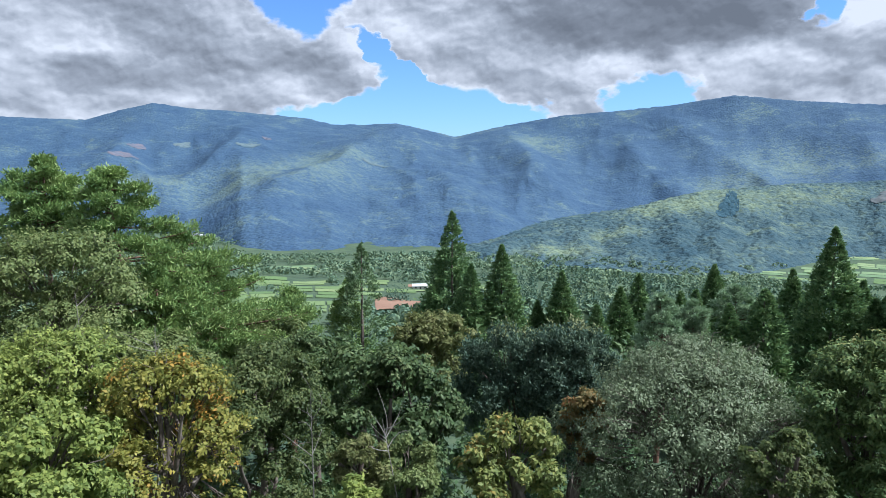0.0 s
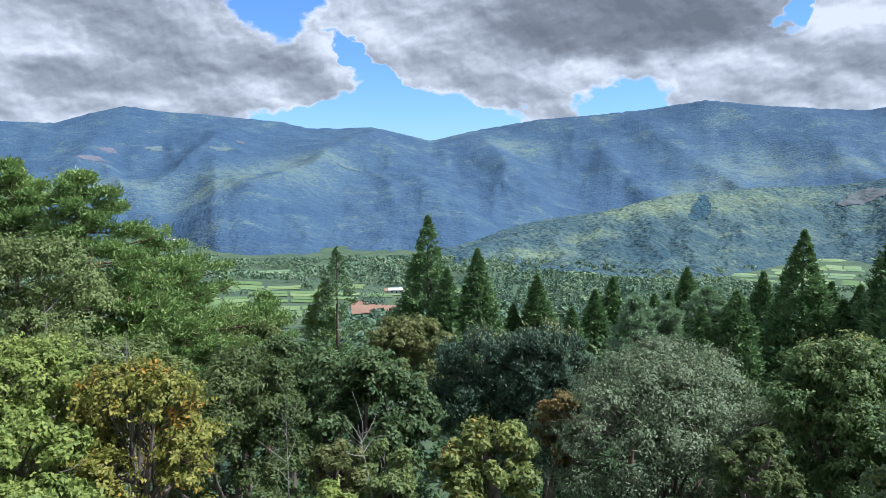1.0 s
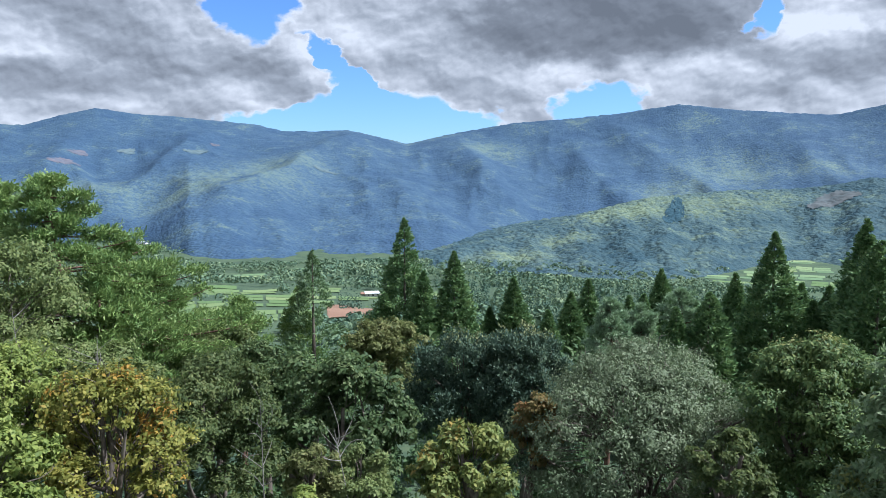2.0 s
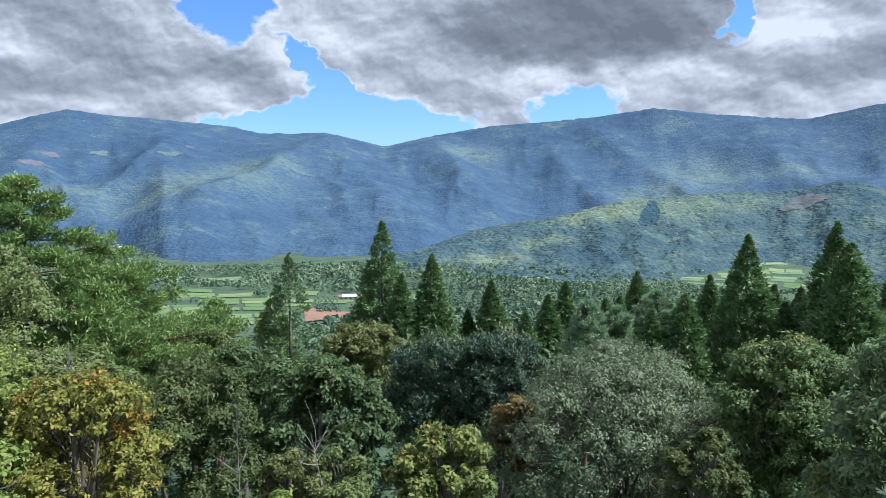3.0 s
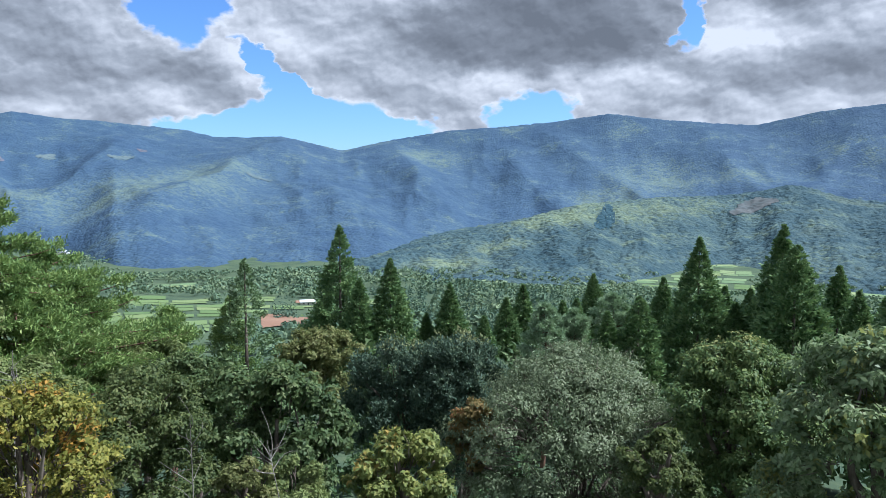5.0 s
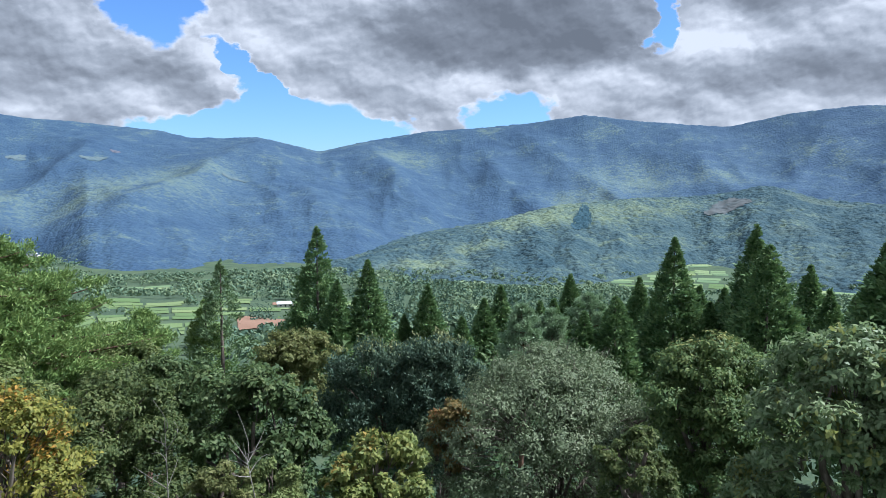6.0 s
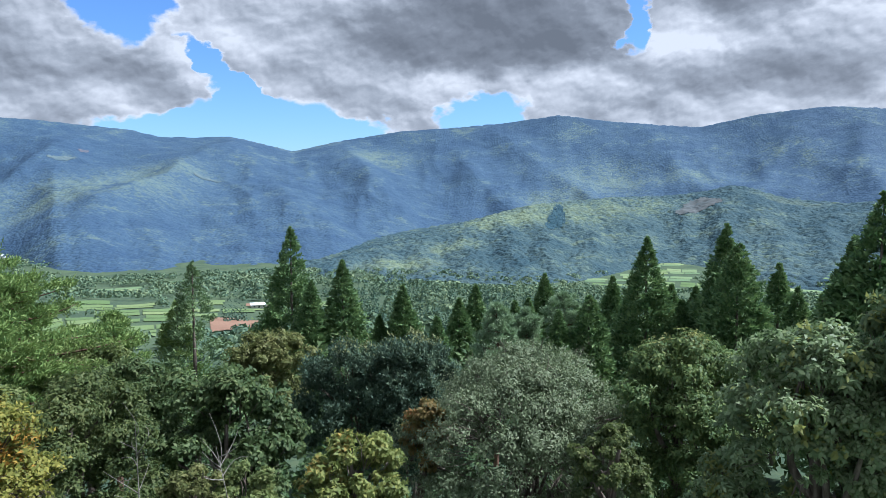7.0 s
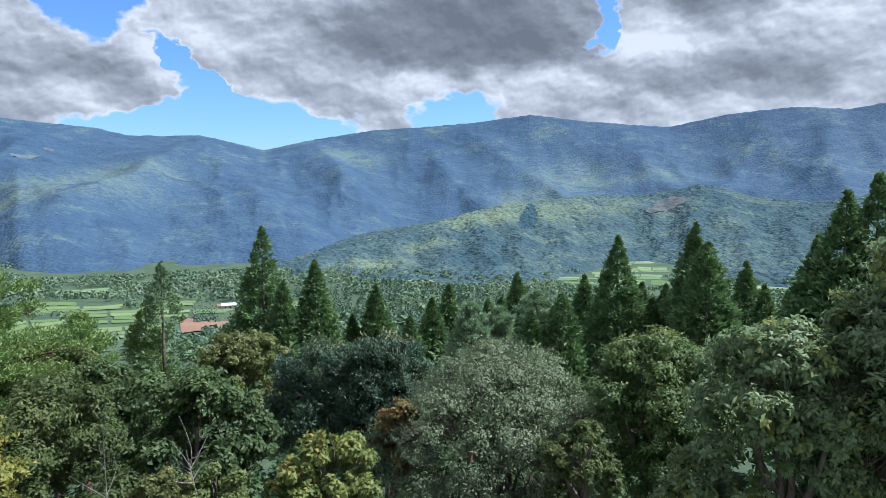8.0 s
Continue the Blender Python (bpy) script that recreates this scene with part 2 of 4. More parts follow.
LEAF_GREY = leaf_material("leaves_grey_green", (0.066, 0.096, 0.045), (0.112, 0.152, 0.074), (0.200, 0.243, 0.136), None, 0, 0.28, 0.55, 0.6, 0.22, glow=0.25)
LEAF_OAK = leaf_material("leaves_silvery_oak", (0.090, 0.142, 0.062), (0.150, 0.215, 0.095), (0.255, 0.315, 0.160), (0.27, 0.29, 0.09), 0.22, 0.42, 0.5, spec=0.25, glow=0.4)
LEAF_SHOOT = leaf_material("leaves_dark_with_pale_shoots", (0.038, 0.076, 0.024), (0.076, 0.125, 0.038), (0.15, 0.19, 0.055), (0.24, 0.25, 0.09), 0.05, 0.25, above=0.8)
LEAF_BROWN = leaf_material("leaves_browning", (0.065, 0.088, 0.028), (0.115, 0.135, 0.042), (0.18, 0.185, 0.065))
LEAF_RUST = leaf_material("leaves_rusty", (0.075, 0.080, 0.026), (0.13, 0.105, 0.036), (0.20, 0.145, 0.050), (0.24, 0.12, 0.05), 0.1)
NEEDLE_PINE = leaf_material("needles_red_pine", (0.052, 0.104, 0.028), (0.118, 0.190, 0.046), (0.215, 0.285, 0.080), None, 0, 0.25, 0.5)
NEEDLE_DULL = leaf_material("needles_dull_pine", (0.048, 0.092, 0.036), (0.095, 0.155, 0.062), (0.17, 0.235, 0.10), None, 0, 0.22, 0.55)
NEEDLE_CEDAR = leaf_material("needles_cedar", (0.042, 0.090, 0.034), (0.088, 0.160, 0.054), (0.165, 0.24, 0.080), None, 0, 0.2, 0.55, 0.9)
NEEDLE_PALE = leaf_material("needles_pale_pine", (0.085, 0.15, 0.075), (0.155, 0.235, 0.12), (0.25, 0.33, 0.19), None, 0, 0.25, 0.5)
# distance haze painted into the forest colours: bluest on the range, greyer on the hill
WOODS_FAR_HAZY = canopy_material("forest_far_range_hazy", (0.037, 0.071, 0.124), (0.053, 0.094, 0.143), (0.125, 0.172, 0.150), 11.0, 160.0, None, 3.5, ((-14, 2700, 420), (-9, 3200, 300), (26, 3500, 300), (22, 3100, 200), (8, 3800, 220), (33, 3500, 180), (-26, 2900, 260)))
WOODS_SPUR_HAZY = canopy_material("forest_spur_hazy", (0.032, 0.066, 0.084), (0.062, 0.102, 0.108), (0.150, 0.195, 0.125), 12.0, 130.0, (0.095, 0.130, 0.105), 7.0, ((9.5, 1480, 120), (22, 2080, 200), (17, 1950, 150), (28, 2250, 160), (14, 1700, 90)))
GROUND = soil_material("rough_grass_ground", (0.048, 0.078, 0.050), (0.078, 0.112, 0.062), (0.105, 0.135, 0.072), 0.02)
FIELD_GREEN = paddy_material("field_green", (0.105, 0.165, 0.065), (0.145, 0.205, 0.085), (0.200, 0.25, 0.11))
FIELD_RICE = paddy_material("field_ripening_rice", (0.120, 0.190, 0.10), (0.175, 0.245, 0.12), (0.25, 0.30, 0.14))
FIELD_BROWN = soil_material("field_ploughed", (0.23, 0.135, 0.09), (0.28, 0.17, 0.115), (0.20, 0.13, 0.09), 0.02, 0.5)
# far grass, its colour turned blue by painted haze
CLEARING = soil_material("clearing_bare_hazy", (0.085, 0.130, 0.150), (0.115, 0.150, 0.155), (0.075, 0.12, 0.145), 0.012)
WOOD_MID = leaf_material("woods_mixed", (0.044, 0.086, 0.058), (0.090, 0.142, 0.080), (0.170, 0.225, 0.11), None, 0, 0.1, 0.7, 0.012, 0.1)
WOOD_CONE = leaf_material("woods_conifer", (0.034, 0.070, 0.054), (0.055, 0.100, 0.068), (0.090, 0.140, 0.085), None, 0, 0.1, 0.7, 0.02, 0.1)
LEAF_WOOD = leaf_material("leaves_slope_wood", (0.024, 0.052, 0.020), (0.048, 0.088, 0.031), (0.095, 0.135, 0.046), None, 0, 0.2, 0.6, 0.12)
# dark conifers, their colour shifted to blue for painted haze
STAND_DARK = canopy_material("conifer_stand_far_hazy", (0.026, 0.062, 0.085), (0.036, 0.078, 0.098), (0.05, 0.095, 0.105), 9.0, 120.0, None, 4.0)
# pinkish soil greyed towards blue: haze painted into the colour
CLEARING_PINK = soil_material("clearing_pinkish_hazy", (0.105, 0.115, 0.145), (0.145, 0.130, 0.150), (0.085, 0.11, 0.135), 0.012)
ROOF_TILE = soil_material("roof_dark_tile", (0.10, 0.11, 0.14), (0.15, 0.16, 0.19), (0.20, 0.20, 0.22), 0.3)
ROOF_METAL = soil_material("roof_pale_metal", (0.55, 0.57, 0.60), (0.66, 0.68, 0.70), (0.5, 0.5, 0.52), 0.3)
WALL_PALE = soil_material("wall_pale_plaster", (0.50, 0.49, 0.46), (0.62, 0.60, 0.56), (0.42, 0.41, 0.39), 0.2)
GLASS_DARK = soil_material("window_dark_glass", (0.03, 0.035, 0.045), (0.05, 0.055, 0.07), (0.02, 0.02, 0.03), 0.5)
# brownish soil with the hill's haze painted into its colour
CLEARING_BROWN = soil_material("clearing_brownish_hazy", (0.088, 0.104, 0.108), (0.108, 0.114, 0.114), (0.070, 0.096, 0.104), 0.02)


# ---------------------------------------------------------------- shape helpers
def part(name, mesh, mat, parent=None, label=""):
    """Links a mesh as one object, under a thing or a part of it."""
    if isinstance(mesh, bmesh.types.BMesh):
        me = bpy.data.meshes.new(name)
        mesh.to_mesh(me)
        mesh.free()
        mesh = me
    if mat and not mesh.materials:
        mesh.materials.append(mat)
    ob = new(name, mesh)
    ob.parent = parent
    return tagged(ob, label)


def grid_mesh(name, verts, faces, smooth=False):
    """A mesh from arrays of places and of quads (or triangles)."""
    verts, faces = np.asarray(verts, np.float32), np.asarray(faces, np.int32)
    me = bpy.data.meshes.new(name)
    me.vertices.add(len(verts))
    me.vertices.foreach_set("co", verts.ravel())
    n, k = faces.shape
    me.loops.add(n * k)
    me.loops.foreach_set("vertex_index", faces.ravel())
    me.polygons.add(n)
    me.polygons.foreach_set("loop_start", np.arange(0, n * k, k, dtype=np.int32))
    if smooth:
        me.polygons.foreach_set("use_smooth", np.ones(n, bool))
    me.update(calc_edges=True)
    me.validate()
    return me


def unit(v):
    return v / np.maximum(np.linalg.norm(v, axis=-1, keepdims=True), 1e-9)


def lattice(ix, iy, seed):
    h = (ix.astype(np.int64) * 374761393 + iy.astype(np.int64) * 668265263 + seed * 1442695041) & 0xFFFFFFFF
    h = ((h ^ (h >> 13)) * 1274126177) & 0xFFFFFFFF
    return ((h ^ (h >> 16)) & 0xFFFFFF) / float(0xFFFFFF)


def value_noise(x, y, seed=0):
    ix, iy = np.floor(x), np.floor(y)
    fx, fy = x - ix, y - iy
    fx, fy = fx * fx * (3 - 2 * fx), fy * fy * (3 - 2 * fy)
    a, b = lattice(ix, iy, seed), lattice(ix + 1, iy, seed)
    c, d = lattice(ix, iy + 1, seed), lattice(ix + 1, iy + 1, seed)
    return (a * (1 - fx) + b * fx) * (1 - fy) + (c * (1 - fx) + d * fx) * fy


def rough_noise(x, y, octaves=4, seed=0, gain=0.5):
    out, amp, total = 0.0, 1.0, 0.0
    for o in range(octaves):
        out = out + amp * value_noise(x * 2 ** o + 17.3 * o, y * 2 ** o - 9.1 * o, seed + o)
        total += amp
        amp *= gain
    return out / total


def crowns(x, y, cell, seed):
    """The rounded tops of a closed wood: 1 in the middle of a crown, 0 between crowns."""
    gx, gy = x / cell, y / cell
    ix, iy = np.floor(gx), np.floor(gy)
    best = np.full(np.shape(x), 9.0)
    tall = np.zeros(np.shape(x))
    for dx in (-1, 0, 1):
        for dy in (-1, 0, 1):
            px = ix + dx + 0.15 + 0.7 * lattice(ix + dx, iy + dy, seed)
            py = iy + dy + 0.15 + 0.7 * lattice(ix + dx, iy + dy, seed + 7)
            d = (gx - px) ** 2 + (gy - py) ** 2
            tall = np.where(d < best, lattice(ix + dx, iy + dy, seed + 3), tall)
            best = np.minimum(best, d)
    return np.sqrt(np.clip(1 - 1.6 * best, 0, 1)) * (0.55 + 0.75 * tall)


def smooth_table(at, xs, ys):
    """Values between the rows of a short table, rounded off."""
    out = 0.0
    for shift, w in ((-0.8, 0.25), (0.0, 0.5), (0.8, 0.25)):
        out = out + w * np.interp(at + shift, xs, ys)
    return out


# ---------------------------------------------------------------- the lie of the land
FALL_R = (0, 8, 30, 80, 160, 300, 500, 900, 1150, 2100, 5200)
FALL_Z = (0, -0.5, -2.5, -13, -33, -58, -78, -116, -151, -154, -158)


def ground_z(x, y):
    r = np.hypot(x, y)
    z = np.interp(r, FALL_R, FALL_Z)
    roll = np.clip((r - 120) / 400, 0, 1) * np.clip((1150 - r) / 250, 0, 1)
    for az, far, wide, tall in ((-3.8, 960, 75, 21), (-9.0, 1010, 60, 10), (-18.5, 900, 90, 14), (5.5, 900, 80, 12)):
        cx, cy = far * math.sin(radians(az)), far * math.cos(radians(az))
        z = z + tall * np.exp(-((x - cx) ** 2 + ((y - cy) * 0.8) ** 2) / wide ** 2)
    return z + roll * 9 * (rough_noise(x / 160, y / 160, 3, 5) - 0.5) * 2 + 0.5 * (rough_noise(x / 9, y / 9, 2, 9) - 0.5)


def polar(az, r):
    a = np.radians(az)
    return r * np.sin(a), r * np.cos(a)


RIDGE_AZ = (-60, -40, -32, -26.8, -24.2, -22.2, -19.5, -17, -11, -9, -6.6, -3.8, 1, 5.3, 9.8, 14.1, 17.5, 22.3, 26.8, 31.7, 33, 37.2, 41.8, 45, 47.2, 52, 70)
RIDGE_EL = (3.6, 3.8, 4.0, 3.95, 4.8, 5.35, 5.05, 4.95, 4.5, 4.05, 4.0, 4.15, 3.05, 4.0, 4.75, 5.0, 5.3, 5.92, 5.3, 4.8, 4.72, 5.55, 5.85, 5.5, 5.8, 6.0, 5.0)
FOOT_AZ = (-60, -30, -22.5, -19.5, -15.2, -12, -9, -2, 4, 9, 12, 70)
FOOT_R = (2100, 2150, 2180, 2060, 1600, 1460, 1420, 1430, 1550, 2300, 2600, 2600)
CREST = 4300.0
SPUR_AZ = (-2, 1.4, 5.4, 9.9, 15.6, 19.8, 26.4, 30.8, 33.5, 35.4, 37, 39, 43.5, 47.2, 55, 70)
SPUR_EL = (-8.5, -6.75, -5.3, -4.0, -2.45, -1.3, -0.62, -0.5, -0.2, 0.4, 0.0, -0.7, -1.05, -0.3, 0.0, -0.5)
SPUR_TOP = (1300, 1400, 1650, 1850, 2050, 2150, 2350, 2450, 2450, 2400, 2400, 2400, 2300, 2200, 2200, 2200)
SPUR_FOOT = (1250, 1240, 1180, 1170, 1170, 1190, 1300, 1760, 1720, 1400, 1300, 1300, 1250, 1200, 1200, 1200)


def range_z(az, r):
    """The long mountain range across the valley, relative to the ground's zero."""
    x, y = polar(az, r)
    foot = 0.25 * (np.interp(az - 1.2, FOOT_AZ, FOOT_R) + 2 * np.interp(az, FOOT_AZ, FOOT_R) + np.interp(az + 1.2, FOOT_AZ, FOOT_R))
    foot = foot + 130 * (rough_noise(az / 2.1, 0 * az, 3, 81) - 0.5)
    u = np.clip((r - foot) / (CREST - foot), 0, 1.3)
    broad = sum(np.interp(az + s, RIDGE_AZ, RIDGE_EL) for s in (-6, -4, -2, 0, 2, 4, 6)) / 7
    sharp = np.clip(u, 0, 1) ** 7
    el = broad + (np.interp(az, RIDGE_AZ, RIDGE_EL) - broad) * sharp
    top = EYE + CREST * np.tan(np.radians(el))
    low = -160.0
    rise = np.where(u <= 1, 0.62 * u + 0.38 * u ** 2.0, 1 - 1.2 * (u - 1))
    z = low + (top - low) * rise
    # side spurs and gullies that run down from the crest
    hump = np.clip(np.sin(np.pi * np.clip(u, 0, 1)), 0, 1) ** 0.8
    across, along = az * 60 + 0.10 * r, r
    bend = 260 * (rough_noise(x / 900, y / 900, 3, 21) - 0.5)
    gully = 1 - np.abs(2 * rough_noise((across + bend) / 430, along / 1500, 2, 33, 0.4) - 1)
    gully2 = 1 - np.abs(2 * rough_noise((across - bend) / 170, along / 520, 2, 35, 0.4) - 1)
    for start, end, width, tall in ((-17.0, -1.0, 3.2, 75), (-28.0, -22.0, 2.6, 60), (-25.0, -12.0, 1.8, 50), (6.0, -4.0, 2.6, 40), (12.5, 5.0, 1.7, 60), (21.0, 13.0, 2.2, 45), (29.5, 17.0, 2.0, 46), (37.0, 29.5, 1.8, 42),
                                    (34.0, 41.5, 1.9, 42), (47.0, 44.0, 2.0, 50)):
        off = np.abs(az - start - (end - start) * u + 2.4 * (gully - 0.5) + 1.5 * (rough_noise(x / 500, y / 500, 3, 91) - 0.5)) / width
        z = z + hump * tall * np.exp(-off ** 1.5)
    z = z - 45 * hump + hump * (50 * (gully - 0.7) + 24 * (gully2 - 0.7) + 65 * (rough_noise(x / 700, y / 700, 4, 31) - 0.5))
    z = z + np.clip(u * 12, 0, 1) * (5.0 * crowns(x, y, 24, 3) + 5 * (rough_noise(x / 60, y / 60, 3, 41) - 0.5))
    return z


def spur_z(az, r):
    """The nearer wooded hill."""
    x, y = polar(az, r)
    foot, crest = (sum(np.interp(az + s, SPUR_AZ, row) for s in (-3, -2, -1, 0, 1, 2, 3)) / 7 for row in (SPUR_FOOT, SPUR_TOP))
    top = EYE + crest * np.tan(np.radians(smooth_table(az, SPUR_AZ, SPUR_EL))) - 4
    u = np.clip((r - foot) / (crest - foot), -0.2, 1.6)
    rise = np.where(u <= 1, np.sign(u) * np.abs(u) ** 1.15, 1 - np.abs(u - 1) ** 1.2)
    low = -154.0
    z = low + (top - low) * rise
    hump = np.clip(np.sin(np.pi * np.clip(u, 0, 1)), 0, 1)
    side = az * 0.30 + 2.2 * (rough_noise(x / 400, y / 400, 3, 51) - 0.5) + u * 0.7
    folds = np.abs(((side % 1.0) - 0.5) * 2)
    z = z + hump * (14 * (folds - 0.5) + 46 * (rough_noise(x / 420, y / 420, 4, 61) - 0.5))
    z = z + np.clip(u * 15, 0, 1) * (7 * crowns(x, y, 16, 5) + 3 * (rough_noise(x / 30, y / 30, 3, 71) - 0.5))
    return z


def polar_sheet(name, az, r, height, mat, kind, label, category):
    A, Rr = np.meshgrid(az, r)
    x, y = polar(A, Rr)
    z = height(A, Rr)
    n, m = A.shape
    i = np.arange(n - 1)[:, None] * m + np.arange(m - 1)[None, :]
    faces = np.stack([i, i + m, i + m + 1, i + 1], -1).reshape(-1, 4)
    me = grid_mesh(name, np.stack([x, y, z], -1).reshape(-1, 3), faces, True)
    ob = part(name, me, mat, None)
    return tagged(ob, label, category, "", kind)


turn_az = np.concatenate([np.arange(-180, -36, 4.0), np.arange(-36, 52, 0.5), np.arange(52, 180.1, 4.0)])
ring = np.concatenate([[0.01], np.geomspace(3, 300, 50), np.linspace(312, 2500, 110), np.linspace(2600, 4800, 18)])
polar_sheet("ground", turn_az, ring, lambda a, r: ground_z(*polar(a, r)), GROUND, "structure", "rough grassy ground falling away to a wide valley floor", "ground")
polar_sheet("mountain_range", np.concatenate([np.arange(-62, -36, 0.8), np.arange(-36, 50, 0.17), np.arange(50, 72, 0.8)]), np.concatenate([np.arange(1400, 2600, 17.0), np.arange(2600, 4400, 15.0), np.linspace(4420, 4800, 8)]), range_z, WOODS_FAR_HAZY,
            "structure", "long wooded mountain range with blue haze in its colour, closing the far side of the valley", "mountain range")
polar_sheet("wooded_hill", np.concatenate([np.arange(-1.5, 50, 0.13), np.arange(50, 66, 0.5)]), np.concatenate([np.arange(1120, 2460, 6.2), np.arange(2480, 2900, 50.0)]), spur_z, WOODS_SPUR_HAZY,
            "structure", "lower wooded hill with grey-blue haze in its colour, in front of the mountain range", "hill")


# ---------------------------------------------------------------- fields
def field(name, az0, az1, r0, r1, mat, label, lift=0.7):
    """A field on the valley floor, made of plots with low banks between them."""
    ob = new(name)
    tagged(ob, label, "field", "fields in the valley")
    frng = np.random.default_rng(int(r0 * 7 + az0 * 13 + 5000))
    wide = (az1 - az0) * r0 * math.pi / 180
    cols = 1 if mat == FIELD_BROWN else max(2, int(wide / 30))
    rows = 1 if mat == FIELD_BROWN else max(2, int((r1 - r0) / 26))
    for p in range(cols):
        for q in range(rows):
            if cols > 1 and frng.random() < 0.10:
                continue
            skew = 0.25 * math.sin(az0 + q * 2.1)
            e0, e1 = (p + 0.04) / cols, (p + 0.94 + 0.04 * frng.random()) / cols
            f0, f1 = (q + 0.05) / rows, (q + 0.90 + 0.06 * frng.random()) / rows
            a, r = np.meshgrid(az0 + (az1 - az0) * np.linspace(e0, e1, 4), r0 + (r1 - r0) * np.linspace(f0, f1, 4))
            a = a + skew / cols + 0.18 * (rough_noise(a * 0.9, r / 120, 2, 3) - 0.5)
            r = r + (r1 - r0) * 0.35 * (rough_noise(a * 0.45 + az0, r / 200, 2, 13) - 0.5)
            x, y = polar(a, r)
            z = ground_z(x, y) + lift
            n, m = a.shape
            i = np.arange(n - 1)[:, None] * m + np.arange(m - 1)[None, :]
            faces = np.stack([i, i + m, i + m + 1, i + 1], -1).reshape(-1, 4)
            part("plot", grid_mesh("plot", np.stack([x, y, z], -1).reshape(-1, 3), faces, True), mat, ob)
    return ob


FIELDS = [
    ("ploughed_field", -5.9, -1.6, 455, 585, FIELD_BROWN, "bare reddish-brown ploughed field among green plots"),
    ("meadow", -7.5, -2.2, 600, 680, FIELD_GREEN, "bright green meadow behind the ploughed field"),
    ("meadow", -13.0, -8.0, 560, 680, FIELD_GREEN, "light green hay meadow among hedgerow trees"),
    ("meadow", -3.3, 0.5, 660, 700, FIELD_GREEN, "bright green meadow beside a low white farm building"),
    ("ploughed_field", -3.0, 0.0, 708, 735, FIELD_BROWN, "narrow strip of brown soil behind the meadow"),
    ("meadow", -18.0, -13.6, 470, 600, FIELD_GREEN, "light green hay meadow among hedgerow trees"),
    ("meadow", -12.5, -6.6, 455, 535, FIELD_GREEN, "light green meadow with mown strips"),
    ("meadow", -15.5, -9.5, 720, 830, FIELD_GREEN, "bright green meadow with scattered trees"),
    ("meadow", 1.0, 3.6, 620, 720, FIELD_GREEN, "bright green meadow behind the cedars"),
    ("meadow", -8.5, -4.5, 690, 790, FIELD_GREEN, "light green meadow with scattered trees"),
    ("rice_field", -14.5, -10.5, 1220, 1300, FIELD_RICE, "pale green rice field on the valley floor"),
    ("rice_field", -10.2, -6.0, 1190, 1270, FIELD_RICE, "pale green rice field on the valley floor"),
    ("rice_field", -5.4, -2.6, 1260, 1340, FIELD_RICE, "pale green rice field on the valley floor"),
    ("rice_field", -2.3, 0.8, 1290, 1400, FIELD_RICE, "pale yellow-green rice field below the mountain"),
    ("rice_field", -8.8, -5.8, 1310, 1370, FIELD_RICE, "pale green rice field on the valley floor"),
    ("rice_field", -20.8, -18.4, 1960, 2040, FIELD_RICE, "yellow-green ripening rice field by the village"),
    ("rice_field", -18.2, -15.6, 1990, 2050, FIELD_RICE, "bright yellow ripening rice field by the village"),
    ("rice_field", -17.5, -15.2, 2080, 2160, FIELD_GREEN, "green rice field by the village"),
    ("rice_field", 25.0, 28.3, 1190, 1260, FIELD_GREEN, "pale green terraced rice field below the hill"),
    ("rice_field", 28.6, 32.2, 1180, 1230, FIELD_RICE, "pale green terraced rice field below the hill"),
    ("rice_field", 28.9, 31.6, 1250, 1310, FIELD_GREEN, "pale green terraced rice field below the hill"),
    ("rice_field", 29.3, 32.8, 1330, 1400, FIELD_RICE, "yellow-green terraced rice field below the hill"),
    ("rice_field", 28.4, 31.0, 1430, 1520, FIELD_GREEN, "pale green terraced rice field below the hill"),
    ("rice_field", 29.0, 32.0, 1560, 1700, FIELD_RICE, "yellow-green rice field in a fold of the hill"),
    ("rice_field", 24.6, 28.0, 1275, 1330, FIELD_RICE, "pale green terraced rice field below the hill"),
    ("rice_field", 31.8, 34.2, 1250, 1320, FIELD_GREEN, "green terraced rice field below the hill"),
    ("rice_field", 30.9, 33.2, 1430, 1540, FIELD_RICE, "yellow-green terraced rice field below the hill"),
    ("rice_field", 27.4, 28.9, 1345, 1420, FIELD_RICE, "pale green terraced rice field below the hill"),
    ("rice_field", 39.0, 42.0, 1210, 1300, FIELD_RICE, "pale green rice field below the hill"),
]
for row in FIELDS:
    field(*row)


# ---------------------------------------------------------------- leaves and branches
def leaves(rng, at, way, face, length, width):
    """Leaf blades, three corners each. at: foot; way: to the tip; face: the blade's upper side."""
    n = len(at)
    way = unit(way)
    side = unit(np.cross(way, face))
    up = np.cross(side, way)
    L = (length * rng.uniform(0.7, 1.25, n))[:, None]
    W = (width * rng.uniform(0.75, 1.2, n))[:, None]
    v = np.stack([at, at + way * L * 0.6 + side * W * 0.62 + up * W * 0.15, at + way * L - side * W * 0.30 - up * L * 0.08], 1)
    return v.reshape(-1, 3)


def broad_leaves(rng, at, way, face, length, width):
    """Leaf blades folded a little along the midrib, four corners each."""
    n = len(at)
    way = unit(way)
    side = unit(np.cross(way, face))
    up = np.cross(side, way)
    L = (length * rng.uniform(0.65, 1.25, n))[:, None]
    W = (width * rng.uniform(0.75, 1.2, n))[:, None]
    mid = at + way * L * 0.5
    v = np.stack([at, mid + side * W * 0.5 + up * W * 0.16, at + way * L - up * L * 0.14, mid - side * W * 0.5 + up * W * 0.16], 1)
    return v.reshape(-1, 3)


def quads(verts):
    return np.arange(len(verts), dtype=np.int32).reshape(-1, 4)


